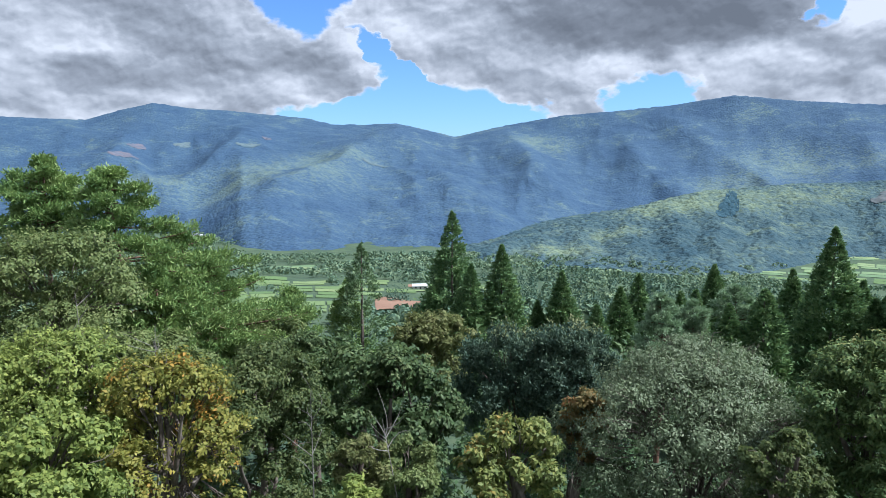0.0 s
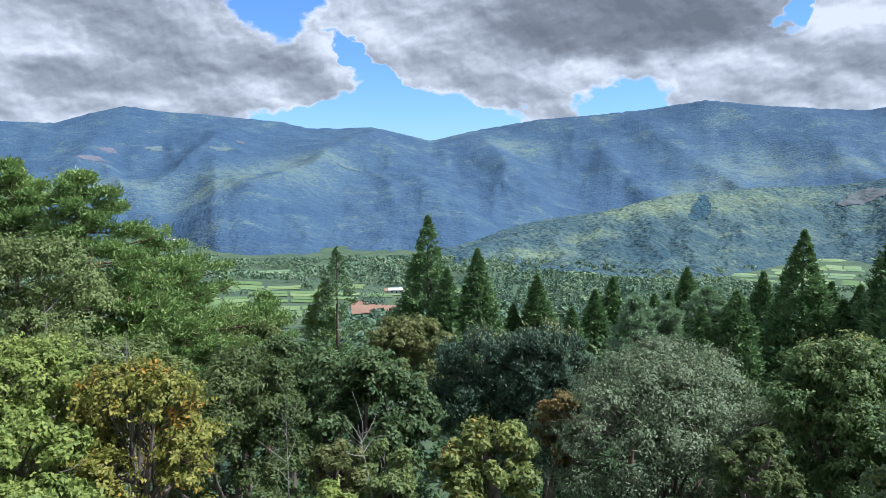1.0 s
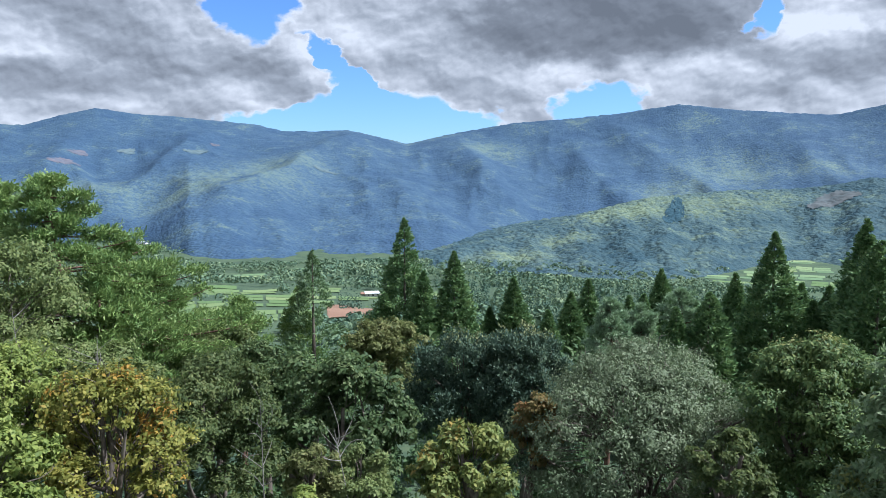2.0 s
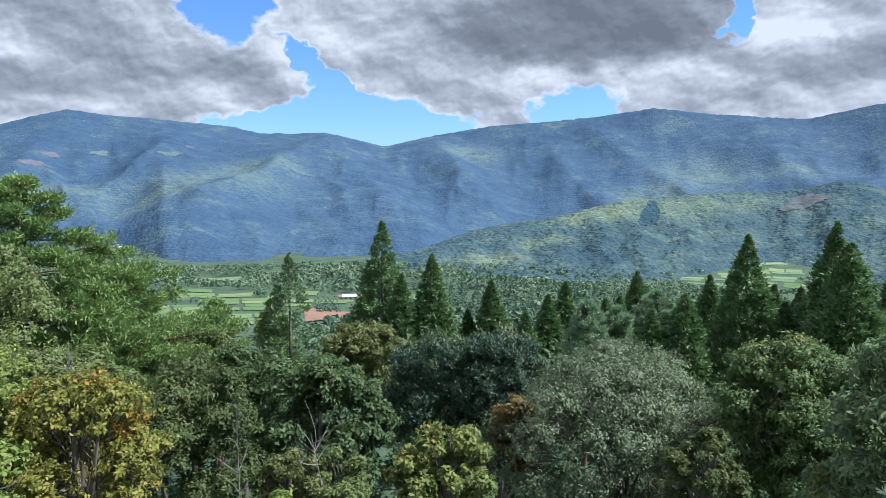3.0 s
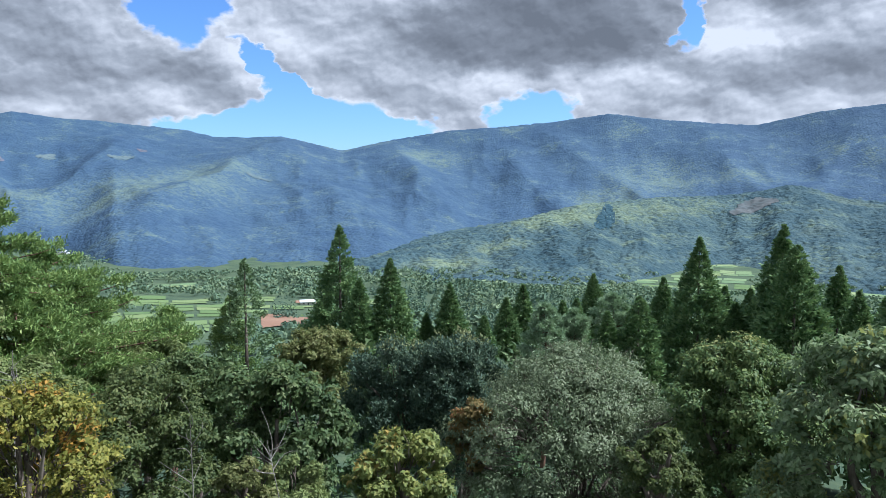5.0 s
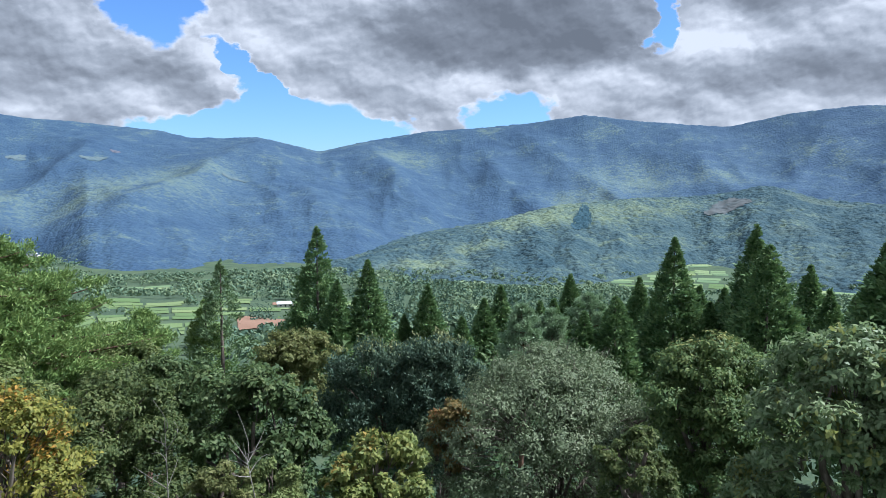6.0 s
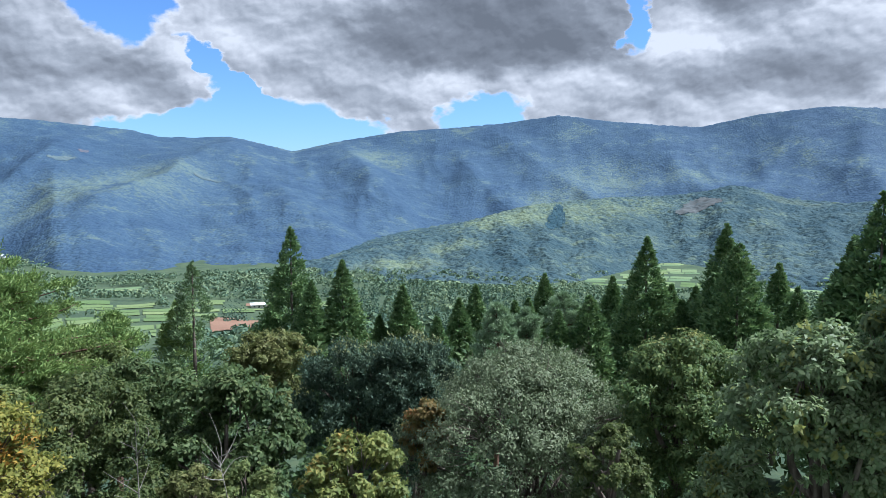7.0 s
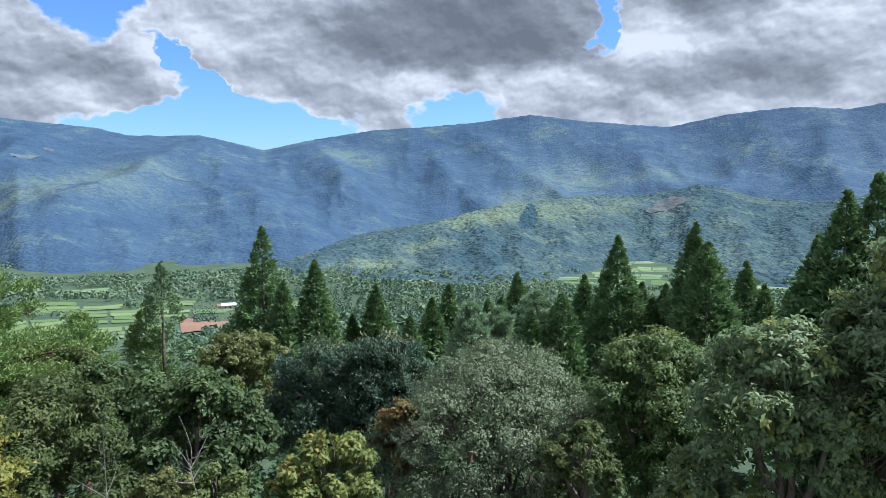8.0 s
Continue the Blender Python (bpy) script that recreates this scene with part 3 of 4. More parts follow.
def blades(verts):
    return np.arange(len(verts), dtype=np.int32).reshape(-1, 3)


def tube(points, radii, sides=6):
    """A bent, tapered limb."""
    points = np.asarray(points, float)
    n = len(points)
    along = unit(np.gradient(points, axis=0))
    ref = np.where(np.abs(along[:, 2:3]) > 0.9, [[1.0, 0, 0]], [[0, 0, 1.0]])
    a = unit(np.cross(along, ref))
    b = np.cross(along, a)
    ang = np.linspace(0, 2 * np.pi, sides, endpoint=False)
    ringv = points[:, None] + np.asarray(radii)[:, None, None] * (np.cos(ang)[None, :, None] * a[:, None] + np.sin(ang)[None, :, None] * b[:, None])
    faces = []
    for i in range(n - 1):
        for j in range(sides):
            k = (j + 1) % sides
            faces.append((i * sides + j, i * sides + k, (i + 1) * sides + k, (i + 1) * sides + j))
    return ringv.reshape(-1, 3), np.array(faces, np.int32)


def joined(pieces):
    vs, fs, o = [], [], 0
    for v, f in pieces:
        vs.append(v)
        fs.append(f + o)
        o += len(v)
    return np.concatenate(vs), np.concatenate(fs)


def sphere_ways(rng, n):
    return unit(rng.normal(size=(n, 3)))


def bent(rng, a, b, n=5, sag=0.12):
    a, b = np.asarray(a, float), np.asarray(b, float)
    t = np.linspace(0, 1, n)[:, None]
    off = rng.normal(size=3) * np.linalg.norm(b - a) * sag
    return a + (b - a) * t + np.sin(np.pi * t) * off


def plant(name, az, dist, label, category="tree", group=""):
    x, y = polar(az, dist)
    x, y = float(x), float(y)
    z = float(ground_z(np.array(x), np.array(y))) - 0.1
    ob = new(name)
    ob.empty_display_size = 0.3
    ob.location = (x, y, z)
    tagged(ob, label, category, group)
    return ob, z


def height_at(el, dist):
    return EYE + dist * math.tan(radians(el))


LEAF_SCALE, LEAF_COUNT = 1.05, 1.12


def broadleaf(name, az, el, dist, rx, rz, mat, label, lobes=46, per=430, size=(0.15, 0.075), seed=1, bark=BARK, loose=0.5, twigs=60, squat=1.0, limbs=7, droop=0.25, upright=0.0, lean=(0, 0), skirt=1.35):
    """A leafy tree: trunk, limbs to the main boughs, and a crown of leaf sprays round them."""
    rng = np.random.default_rng(seed)
    lobes = int(lobes * 1.6)
    ob, z0 = plant(name, az, dist, label)
    top = height_at(el, dist) - z0
    mid = np.array([lean[0], lean[1], top - rz])
    # boughs: over the outer crown and down its flanks, some inside; an uneven outline
    d = sphere_ways(rng, lobes)
    d[:, 2] = np.where((d[:, 2] < -0.2) & (rng.random(lobes) < 0.45), -d[:, 2], d[:, 2])
    deep = np.where(rng.random(lobes) < 0.18, rng.uniform(0.3, 0.6, lobes), rng.uniform(0.62, 0.9, lobes))
    swell = 0.84 + 0.42 * value_noise(d[:, 0] * 1.7 + 5.0 + seed, d[:, 1] * 1.7 + d[:, 2] * 1.3, seed)
    deep = np.where(d[:, 2] > 0.75, rng.uniform(0.78, 0.92, lobes), deep * swell)
    c = mid + d * deep[:, None] * np.array([rx, rx * squat, rz])
    c[:, 2] = np.where(c[:, 2] < mid[2], mid[2] + (c[:, 2] - mid[2]) * skirt, c[:, 2])
    rad = rng.uniform(0.11, 0.27, lobes) * min(rx, rz * 1.1)
    pts, ways, faces_up = [], [], []
    for i in range(lobes):
        m = int(LEAF_COUNT * per * rng.uniform(0.8, 1.2) * (rad[i] / (0.22 * min(rx, rz * 1.1))) ** 1.8)
        # sprays: leaves gather round the shoots of the bough, thickest on its upper side
        shoots = sphere_ways(rng, max(6, m // 16))
        shoots[:, 2] = np.where((shoots[:, 2] < -0.2) & (rng.random(len(shoots)) < 0.75), -shoots[:, 2], shoots[:, 2])
        shoots[:, 2] += 0.7 * upright
        shoots = unit(shoots) * rng.uniform(0.7, 1.0 + loose, len(shoots))[:, None]
        pick = shoots[rng.integers(0, len(shoots), m)] * rng.uniform(0.5, 1.0, m)[:, None]
        w = pick + rng.normal(size=(m, 3)) * 0.10
        p = c[i] + w * rad[i] * np.array([1.0, 1.0, 0.78 + 0.6 * upright])
        pts.append(p)
        out = unit(w)
        tang = unit(np.cross(out, rng.normal(size=(m, 3))))
        ways.append(unit(tang * 0.8 + out * 0.35 + rng.normal(size=(m, 3)) * 0.2 + np.array([0, 0, -droop + upright * 0.9])))
        faces_up.append(unit(out * 0.8 + np.array([0, 0, 0.5]) + rng.normal(size=(m, 3)) * 0.30))
    pts, ways, faces_up = map(np.concatenate, (pts, ways, faces_up))
    v = broad_leaves(rng, pts, ways, faces_up, size[0] * LEAF_SCALE, size[1] * LEAF_SCALE)
    part("crown", grid_mesh("crown", v, quads(v)), mat, ob)
    # trunk and limbs
    fork = np.array([lean[0] * 0.5, lean[1] * 0.5, max(0.8, top - 2.0 * rz)])
    tr = 0.035 + 0.016 * top
    path = np.concatenate([bent(rng, (0, 0, -0.3), fork, 5, 0.04), bent(rng, fork, mid + (0, 0, rz * 0.35), 5, 0.05)[1:]])
    tv, tf = tube(path, np.linspace(tr, tr * 0.3, len(path)), 8)
    part("trunk", grid_mesh("trunk", tv, tf, True), bark, ob)
    order = rng.permutation(lobes)
    for j in range(min(limbs, lobes)):
        a = path[4 + j % 4]
        b = c[order[j]]
        lv, lf = tube(bent(rng, a, b, 6, 0.10), np.linspace(tr * 0.45, 0.015, 6), 6)
        part("limb", grid_mesh("limb", lv, lf, True), bark, ob)
    if twigs:
        bits = []
        for j in range(twigs):
            i = int(rng.integers(0, lobes))
            a = c[i] - (c[i] - mid) * rng.uniform(0.2, 0.6)
            b = c[i] + unit(c[i] - mid + rng.normal(size=3) * 0.5) * rad[i] * rng.uniform(0.6, 1.2)
            bits.append(tube(bent(rng, a, b, 4, 0.12), np.linspace(0.016, 0.004, 4), 3))
        tv, tf = joined(bits)
        tagged(part("twig_spray", grid_mesh("twig_spray", tv, tf), bark, ob), kind="stuff")
    return ob


def conifer(name, az, el, dist, rad, mat, label, n=520, per=27, blade=(0.42, 0.21), seed=1, taper=0.8, rise=0.25, bare=0.12, group="conifers on the slope"):
    """A spire-shaped conifer: straight trunk, short boughs all the way up, each with hanging sprays."""
    rng = np.random.default_rng(seed)
    ob, z0 = plant(name, az, dist, label, "conifer tree", group)
    top = height_at(el, dist) - z0
    cone = rad * 3.1
    low = max(top * bare, top - cone * 1.35)
    s = (top - low) * rng.random(n) ** 0.85
    s = np.concatenate([s, np.linspace(0.02, 2.2, 40)])
    n = len(s)
    ang = rng.uniform(0, 2 * np.pi, n)
    reach = rad * np.clip((s / cone), 0.004, 1) ** taper * rng.uniform(0.80, 1.10, n)
    reach *= 1 + 0.10 * np.sin(ang * 3 + s * 1.1 + seed)
    out = np.stack([np.cos(ang), np.sin(ang), np.zeros(n)], -1)
    base = np.stack([np.zeros(n), np.zeros(n), top - s - reach * rise], -1)
    tip = base + out * reach[:, None] + np.array([0, 0, 1.0]) * (reach * rise)[:, None]
    pts, ways, ups, fit = [], [], [], []
    for i in range(n):
        m = int(per * (0.45 + 1.1 * reach[i] / rad)) + 5
        f = rng.uniform(0.2, 1.0, m) ** 0.55
        p = base[i] + (tip[i] - base[i]) * f[:, None]
        size = 0.03 + 0.17 * reach[i] * (1.15 - 0.7 * f)
        fit.append(np.full(m, 0.55 + 0.45 * min(1.0, reach[i] / 1.6)))
        p = p + rng.normal(size=(m, 3)) * size[:, None] * np.array([0.8, 0.8, 0.55])
        pts.append(p)
        ways.append(out[i] * 0.75 + rng.normal(size=(m, 3)) * 0.45 + np.array([0, 0, 0.55]))
        ups.append(np.array([0, 0, 1.0]) + out[i] * 0.4 + rng.normal(size=(m, 3)) * 0.5)
    pts, ways, ups, fit = map(np.concatenate, (pts, ways, ups, fit))
    v = leaves(rng, pts, ways, ups, blade[0] * fit, blade[1] * fit)
    part("crown", grid_mesh("crown", v, blades(v)), mat, ob)
    path = np.stack([np.zeros(7), np.zeros(7), np.linspace(-0.3, top * 0.99, 7)], -1)
    tv, tf = tube(path, np.linspace(0.02 + top * 0.014, 0.02, 7), 8)
    part("trunk", grid_mesh("trunk", tv, tf, True), BARK, ob)
    return ob


def pine(name, az, el, dist, rad, mat, label, seed=1, whorls=11, per=6, tufts=24, needles=17, flat=0.35, span=None, skew=(0, 0), taper=0.55, blade=0.19, bark=BARK_RED):
    """A pine: bent trunk, spreading boughs in tiers, and pads of needle tufts."""
    rng = np.random.default_rng(seed)
    ob, z0 = plant(name, az, dist, label, "pine tree", "pines on the slope")
    top = height_at(el, dist) - z0
    span = span or min(top * 0.75, rad * 2.2)
    path = bent(rng, (0, 0, -0.3), (0, 0, top - 0.15), 9, 0.03)
    tv, tf = tube(path, np.linspace(0.03 + top * 0.016, 0.025, 9), 8)
    part("trunk", grid_mesh("trunk", tv, tf, True), bark, ob)
    pts, ways, ups = [], [], []
    for w in range(whorls):
        f = w / (whorls - 1)
        z = top - span * f ** 1.1
        count = max(3, per + int(rng.integers(-1, 2)))
        for b in range(count):
            a = 2 * np.pi * (b + rng.uniform(-0.3, 0.3)) / count + w * 1.1
            reach = rad * (0.10 + 0.90 * f ** taper) * rng.uniform(0.6, 1.1)
            out = np.array([math.cos(a), math.sin(a), 0.0])
            stretch = 1 + max(0.0, out[0] * skew[0] + out[1] * skew[1])
            z = top - span * f ** 1.1 + (rng.uniform(-0.6, 0.6) * span / whorls if w else 0.0)
            root = np.array([np.interp(z, path[:, 2], path[:, 0]), np.interp(z, path[:, 2], path[:, 1]), z - 0.1 * reach])
            tip = root + out * reach * stretch + np.array([0, 0, reach * rng.uniform(-0.15, flat + 0.10)])
            line = bent(rng, root, tip, 5, 0.05)
            bv, bf = tube(line, np.linspace(0.012 + 0.022 * reach, 0.008, 5), 4)
            part("bough", grid_mesh("bough", bv, bf, True), bark, ob)
            m = max(4, int(tufts * (0.35 + reach / rad)))
            s = rng.uniform(0.3, 1.04, m)
            cross = np.array([-out[1], out[0], 0])
            wide = reach * 0.26 * np.sin(np.pi * np.clip(s * 0.85, 0, 1)) + 0.05
            centre = root + (tip - root) * s[:, None] + cross * (rng.uniform(-1, 1, m) * wide)[:, None] + np.array([0, 0, 1.0]) * (rng.normal(size=m) * 0.09 + 0.05)[:, None]
            k = needles
            cc = np.repeat(centre, k, 0) + rng.normal(size=(m * k, 3)) * np.array([0.11, 0.11, 0.07])
            pts.append(cc)
            ways.append(unit(rng.normal(size=(m * k, 3)) * 0.6 + np.array([0, 0, 0.6]) + out * 0.5))
            ups.append(np.array([0, 0, 1.0]) + rng.normal(size=(m * k, 3)) * 0.5)
    pts, ways, ups = map(np.concatenate, (pts, ways, ups))
    v = leaves(rng, pts, ways, ups, blade * 1.2, blade * 0.34)
    part("crown", grid_mesh("crown", v, blades(v)), mat, ob)
    return ob


# ---------------------------------------------------------------- woods on the plateau and the valley floor
def far_woods(name, mat, rng, spots, conic, label):
    """Many crowns too far off to count."""
    vs = []
    for x, y, z, h, w in spots:
        dist = math.hypot(x, y)
        m = 70 if dist < 420 else 34 if dist < 800 else 18
        if conic:
            t = 1 - rng.random(m) ** 0.55
            a = rng.uniform(0, 2 * np.pi, m)
            rr = w * (1 - t) ** 0.85 * rng.uniform(0.6, 1.05, m)
            p = np.stack([np.cos(a) * rr, np.sin(a) * rr, h * (0.12 + 0.88 * t)], -1)
            out = np.stack([np.cos(a), np.sin(a), np.full(m, 0.5)], -1)
            L = w * 0.62 * (0.35 + 0.65 * (1 - t))
        else:
            d = sphere_ways(rng, m)
            d[:, 2] = np.where(d[:, 2] < -0.35, -d[:, 2], d[:, 2])
            p = d * np.array([w, w, h * 0.42]) * rng.uniform(0.72, 1.0, m)[:, None] + np.array([0, 0, h * 0.58])
            out = d
            L = np.full(m, w * 0.6)
        way = unit(np.cross(out, rng.normal(size=(m, 3))) + out * 0.35)
        side = unit(np.cross(way, out))
        L = (L * rng.uniform(0.7, 1.2, m))[:, None]
        p = p + np.array([x, y, z])
        q = np.stack([p - way * L * 0.5, p + side * L * 0.42, p + way * L * 0.5, p - side * L * 0.42], 1)
        vs.append(q.reshape(-1, 3))
    v = np.concatenate(vs)
    return tagged(part(name, grid_mesh(name, v, quads(v)), mat), label, "woods", "", "stuff")


def in_field(az, r):
    return any(a0 - 0.15 < az < a1 + 0.15 and (r0 - 75 if r0 < 800 else r0 - 14) < r < r1 + 6 for _, a0, a1, r0, r1, *_ in FIELDS)


def wood_spots(rng, count, az0, az1, r0, r1, high, wide, thick=0.5, scale=70.0, seed=11):
    out = []
    while len(out) < count:
        az, r = rng.uniform(az0, az1), math.sqrt(rng.uniform(r0 * r0, r1 * r1))
        x, y = polar(az, r)
        if in_field(az, r) or value_noise(np.array(x / scale), np.array(y / scale), seed) > thick:
            continue
        h = rng.uniform(*high)
        out.append((float(x), float(y), float(ground_z(np.array(x), np.array(y))) - 0.5, h, wide * h * rng.uniform(0.8, 1.2)))
    return out


def slope_woods(rng, count):
    """The closed wood that fills the slope between the trees that stand out."""
    vs = []
    for _ in range(count):
        az, r = rng.uniform(-38, 54), math.exp(rng.uniform(math.log(9), math.log(190)))
        x, y = map(float, polar(az, r))
        z = float(ground_z(np.array(x), np.array(y)))
        h = rng.uniform(0.8, 1.8) if r < 24 else rng.uniform(2.5, 4.5) if r < 45 else rng.uniform(6, 10)
        w = h * rng.uniform(0.34, 0.5)
        m = 380 if r < 60 else 240
        lumps = sphere_ways(rng, 16)
        lumps[:, 2] = np.abs(lumps[:, 2])
        p = lumps[rng.integers(0, 16, m)] * 0.7 + sphere_ways(rng, m) * rng.uniform(0.2, 0.42, m)[:, None]
        out = unit(p)
        p = p * np.array([w, w, h * 0.5]) + np.array([x, y, z + h * 0.5])
        way = np.cross(out, rng.normal(size=(m, 3))) + out * 0.3
        size = 0.05 + 0.036 * w * (420 / m) ** 0.5 + 0.0022 * r
        vs.append(leaves(rng, p, way, out + np.array([0, 0, 0.6]) + rng.normal(size=(m, 3)) * 0.3, size * 2.4, size * 1.3))
    v = np.concatenate(vs)
    return tagged(part("slope_woods", grid_mesh("slope_woods", v, blades(v)), LEAF_WOOD), "closed mixed green wood and undergrowth covering the slope", "woods", "", "stuff")


rng = np.random.default_rng(77)
slope_woods(rng, 520)
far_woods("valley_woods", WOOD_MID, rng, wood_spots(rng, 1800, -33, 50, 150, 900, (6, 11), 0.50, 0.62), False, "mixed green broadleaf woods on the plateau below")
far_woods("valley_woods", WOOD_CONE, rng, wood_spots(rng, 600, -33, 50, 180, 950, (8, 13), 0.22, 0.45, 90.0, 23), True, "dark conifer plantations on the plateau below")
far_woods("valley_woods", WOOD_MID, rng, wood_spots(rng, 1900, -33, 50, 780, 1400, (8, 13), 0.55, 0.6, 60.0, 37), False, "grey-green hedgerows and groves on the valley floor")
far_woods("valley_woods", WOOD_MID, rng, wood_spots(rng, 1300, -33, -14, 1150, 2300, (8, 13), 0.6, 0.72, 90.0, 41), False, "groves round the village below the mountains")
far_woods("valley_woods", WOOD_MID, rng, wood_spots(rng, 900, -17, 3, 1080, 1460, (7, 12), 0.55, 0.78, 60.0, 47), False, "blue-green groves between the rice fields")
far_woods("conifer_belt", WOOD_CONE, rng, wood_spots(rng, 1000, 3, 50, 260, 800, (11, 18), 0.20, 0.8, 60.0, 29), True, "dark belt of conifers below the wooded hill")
far_woods("knoll_woods", WOOD_MID, rng, [(float(x), float(y), float(ground_z(np.array(x), np.array(y))) - 0.5, rng.uniform(7, 11), rng.uniform(4, 6)) for x, y in zip(rng.normal(-64, 48, 230), rng.normal(945, 45, 230))], False,
          "light green rounded trees covering a knoll in the valley")
far_woods("farm_grove", WOOD_CONE, rng, [(*map(float, polar(a, 560 + 8 * math.sin(a * 9))), float(ground_z(*polar(np.array(a), np.array(560.0)))), 14.0 + 2 * math.sin(a * 31), 3.2) for a in np.linspace(-4.6, -3.0, 9)], True,
          "small dark grove of conifers beside the ploughed field")

# ---------------------------------------------------------------- conifers
CEDAR_LABEL = "tall dark green cedar with a narrow pointed crown"
CEDARS = [
    (0.75, -2.95, 68, 2.9), (2.3, -7.3, 65, 1.9), (-0.9, -9.0, 66, 1.7), (4.85, -5.7, 66, 2.4), (9.75, -7.7, 70, 1.7), (15.8, -7.8, 66, 1.9), (14.4, -8.9, 64, 1.7), (21.4, -6.8, 84, 1.7),
    (25.0, -8.5, 58, 2.1), (26.8, -6.9, 75, 1.7), (29.4, -3.75, 62, 2.6), (35.2, -2.65, 61, 2.4), (36.1, -4.1, 57, 2.6), (38.9, -5.5, 66, 2.4), (40.2, -7.2, 58, 2.2),
    (45.3, -0.3, 42, 2.9), (47.2, 1.0, 43, 3.0), (43.7, -3.4, 43, 2.2), (33.1, -7.5, 64, 1.6), (12.6, -10.4, 58, 1.5), (19.0, -9.0, 72, 1.8), (31.3, -7.4, 66, 1.5),
    (20.1, -8.8, 70, 1.6), (24.0, -9.3, 68, 1.8), (27.9, -8.6, 66, 1.8), (32.1, -8.6, 61, 1.6), (41.8, -7.6, 56, 2.0), (7.8, -10.2, 70, 1.6), (22.6, -9.8, 57, 1.9),
]
for i, (az, el, d, rad) in enumerate(CEDARS):
    conifer("cedar", az, el, d, rad * 1.25, NEEDLE_CEDAR, CEDAR_LABEL, seed=100 + i, taper=0.92 if i not in (8, 12) else 0.7)
conifer("pine", -6.7, -5.5, 34, 2.3, NEEDLE_DULL, "green pine with a ragged pointed crown", n=170, per=46, blade=(0.24, 0.09), seed=199, taper=0.9, rise=0.3, group="pines on the slope")
conifer("pine", -7.9, -8.4, 35, 1.5, NEEDLE_PINE, "younger green pine beside a taller one", n=200, per=40, blade=(0.24, 0.09), seed=198, taper=0.7, rise=0.2, group="pines on the slope")
PINES = [
    ("pine", -29.6, 0.8, 34, 2.5, NEEDLE_PINE, "old red pine with a flat-topped spreading crown", dict(whorls=6, span=2.8, per=5, tufts=52, flat=0.25)),
    ("pine", -25.6, 0.0, 31, 4.0, NEEDLE_PINE, "old red pine with layered drooping boughs", dict(whorls=12, span=6.8, per=5, skew=(0.75, 0), flat=0.0, tufts=62, taper=0.8)),
    ("pine", -20.6, -4.8, 33, 3.5, NEEDLE_PINE, "spreading green pine with soft layered boughs", dict(whorls=7, span=3.8, per=6, tufts=50, flat=0.2, skew=(0.4, 0))),
    ("pine", -17.6, -8.6, 37, 2.8, NEEDLE_PINE, "broad young pine with bright green needles", dict(whorls=6, span=3.2, per=6, tufts=42)),
    ("pine", -22.6, -7.6, 29, 2.8, NEEDLE_PINE, "broad young pine with bright green needles", dict(whorls=6, span=3.0, per=6, tufts=42)),
    ("pine", -12.4, -9.4, 42, 2.4, NEEDLE_PINE, "broad young pine with bright green needles", dict(whorls=8, span=3.0)),
    ("pine", 17.5, -9.6, 52, 3.0, NEEDLE_PALE, "pale blue-green pine with tiers of soft boughs", dict(whorls=11, span=5.5, blade=0.24, taper=0.8)),
    ("pine", 22.9, -8.6, 60, 2.8, NEEDLE_PALE, "pale green pine with open flat boughs", dict(whorls=8, span=4.5, blade=0.26)),
    ("pine", 19.9, -9.9, 62, 2.4, NEEDLE_PALE, "pale green pine with open flat boughs", dict(whorls=8, span=4.5, blade=0.26)),
]
for i, (name, az, el, d, rad, mat, label, more) in enumerate(PINES):
    pine(name, az, el, d, rad, mat, label, seed=200 + i, **more)

# ---------------------------------------------------------------- broadleaf trees, far to near
broadleaf("broadleaf_tree", -0.9, -11.3, 38, 2.4, 2.0, LEAF_BROWN, "browning broadleaf tree in front of the cedars", seed=301, per=300, size=(0.19, 0.10))
broadleaf("broadleaf_tree", -14.3, -11.2, 33, 2.5, 2.0, LEAF_OLIVE, "rounded olive-green broadleaf tree below the pines", seed=302, per=340, size=(0.17, 0.09))
broadleaf("broadleaf_tree", -10.8, -12.6, 30, 1.9, 2.0, LEAF_DEEP, "dark broadleaf tree in the shade of the pines", seed=303, per=300, size=(0.17, 0.09))
broadleaf("evergreen_tree", 6.0, -12.5, 28, 2.5, 3.2, LEAF_DARK, "dense dark evergreen with pale upright shoots", seed=304, lobes=70, per=520, size=(0.14, 0.055), upright=0.9, droop=0.0)
broadleaf("evergreen_tree", 10.8, -12.5, 27, 2.4, 3.0, LEAF_DARK, "dense dark evergreen with pale upright shoots", seed=305, lobes=70, per=520, size=(0.14, 0.055), upright=0.9, droop=0.0)
broadleaf("broadleaf_tree", -29.6, -3.7, 26, 2.9, 3.2, LEAF_OLIVE, "tall olive-green broadleaf tree with thin bare twigs", seed=306, lobes=70, per=420, size=(0.13, 0.065), twigs=140)
broadleaf("broadleaf_tree", -22.6, -11.9, 24, 1.9, 1.8, LEAF_OLIVE, "olive-green broadleaf tree with bare twig ends", seed=307, per=360, size=(0.14, 0.07), twigs=150)
broadleaf("broadleaf_tree", -4.4, -14.0, 23, 2.3, 2.7, LEAF_DEEP, "dense deep green broadleaf tree with glossy leaves", seed=308, lobes=58, per=400, size=(0.18, 0.10))
broadleaf("broadleaf_tree", -14.9, -13.4, 21, 2.3, 2.8, LEAF_MID, "dark olive broadleaf tree with fine leaves", seed=309, lobes=64, per=520, size=(0.12, 0.06))
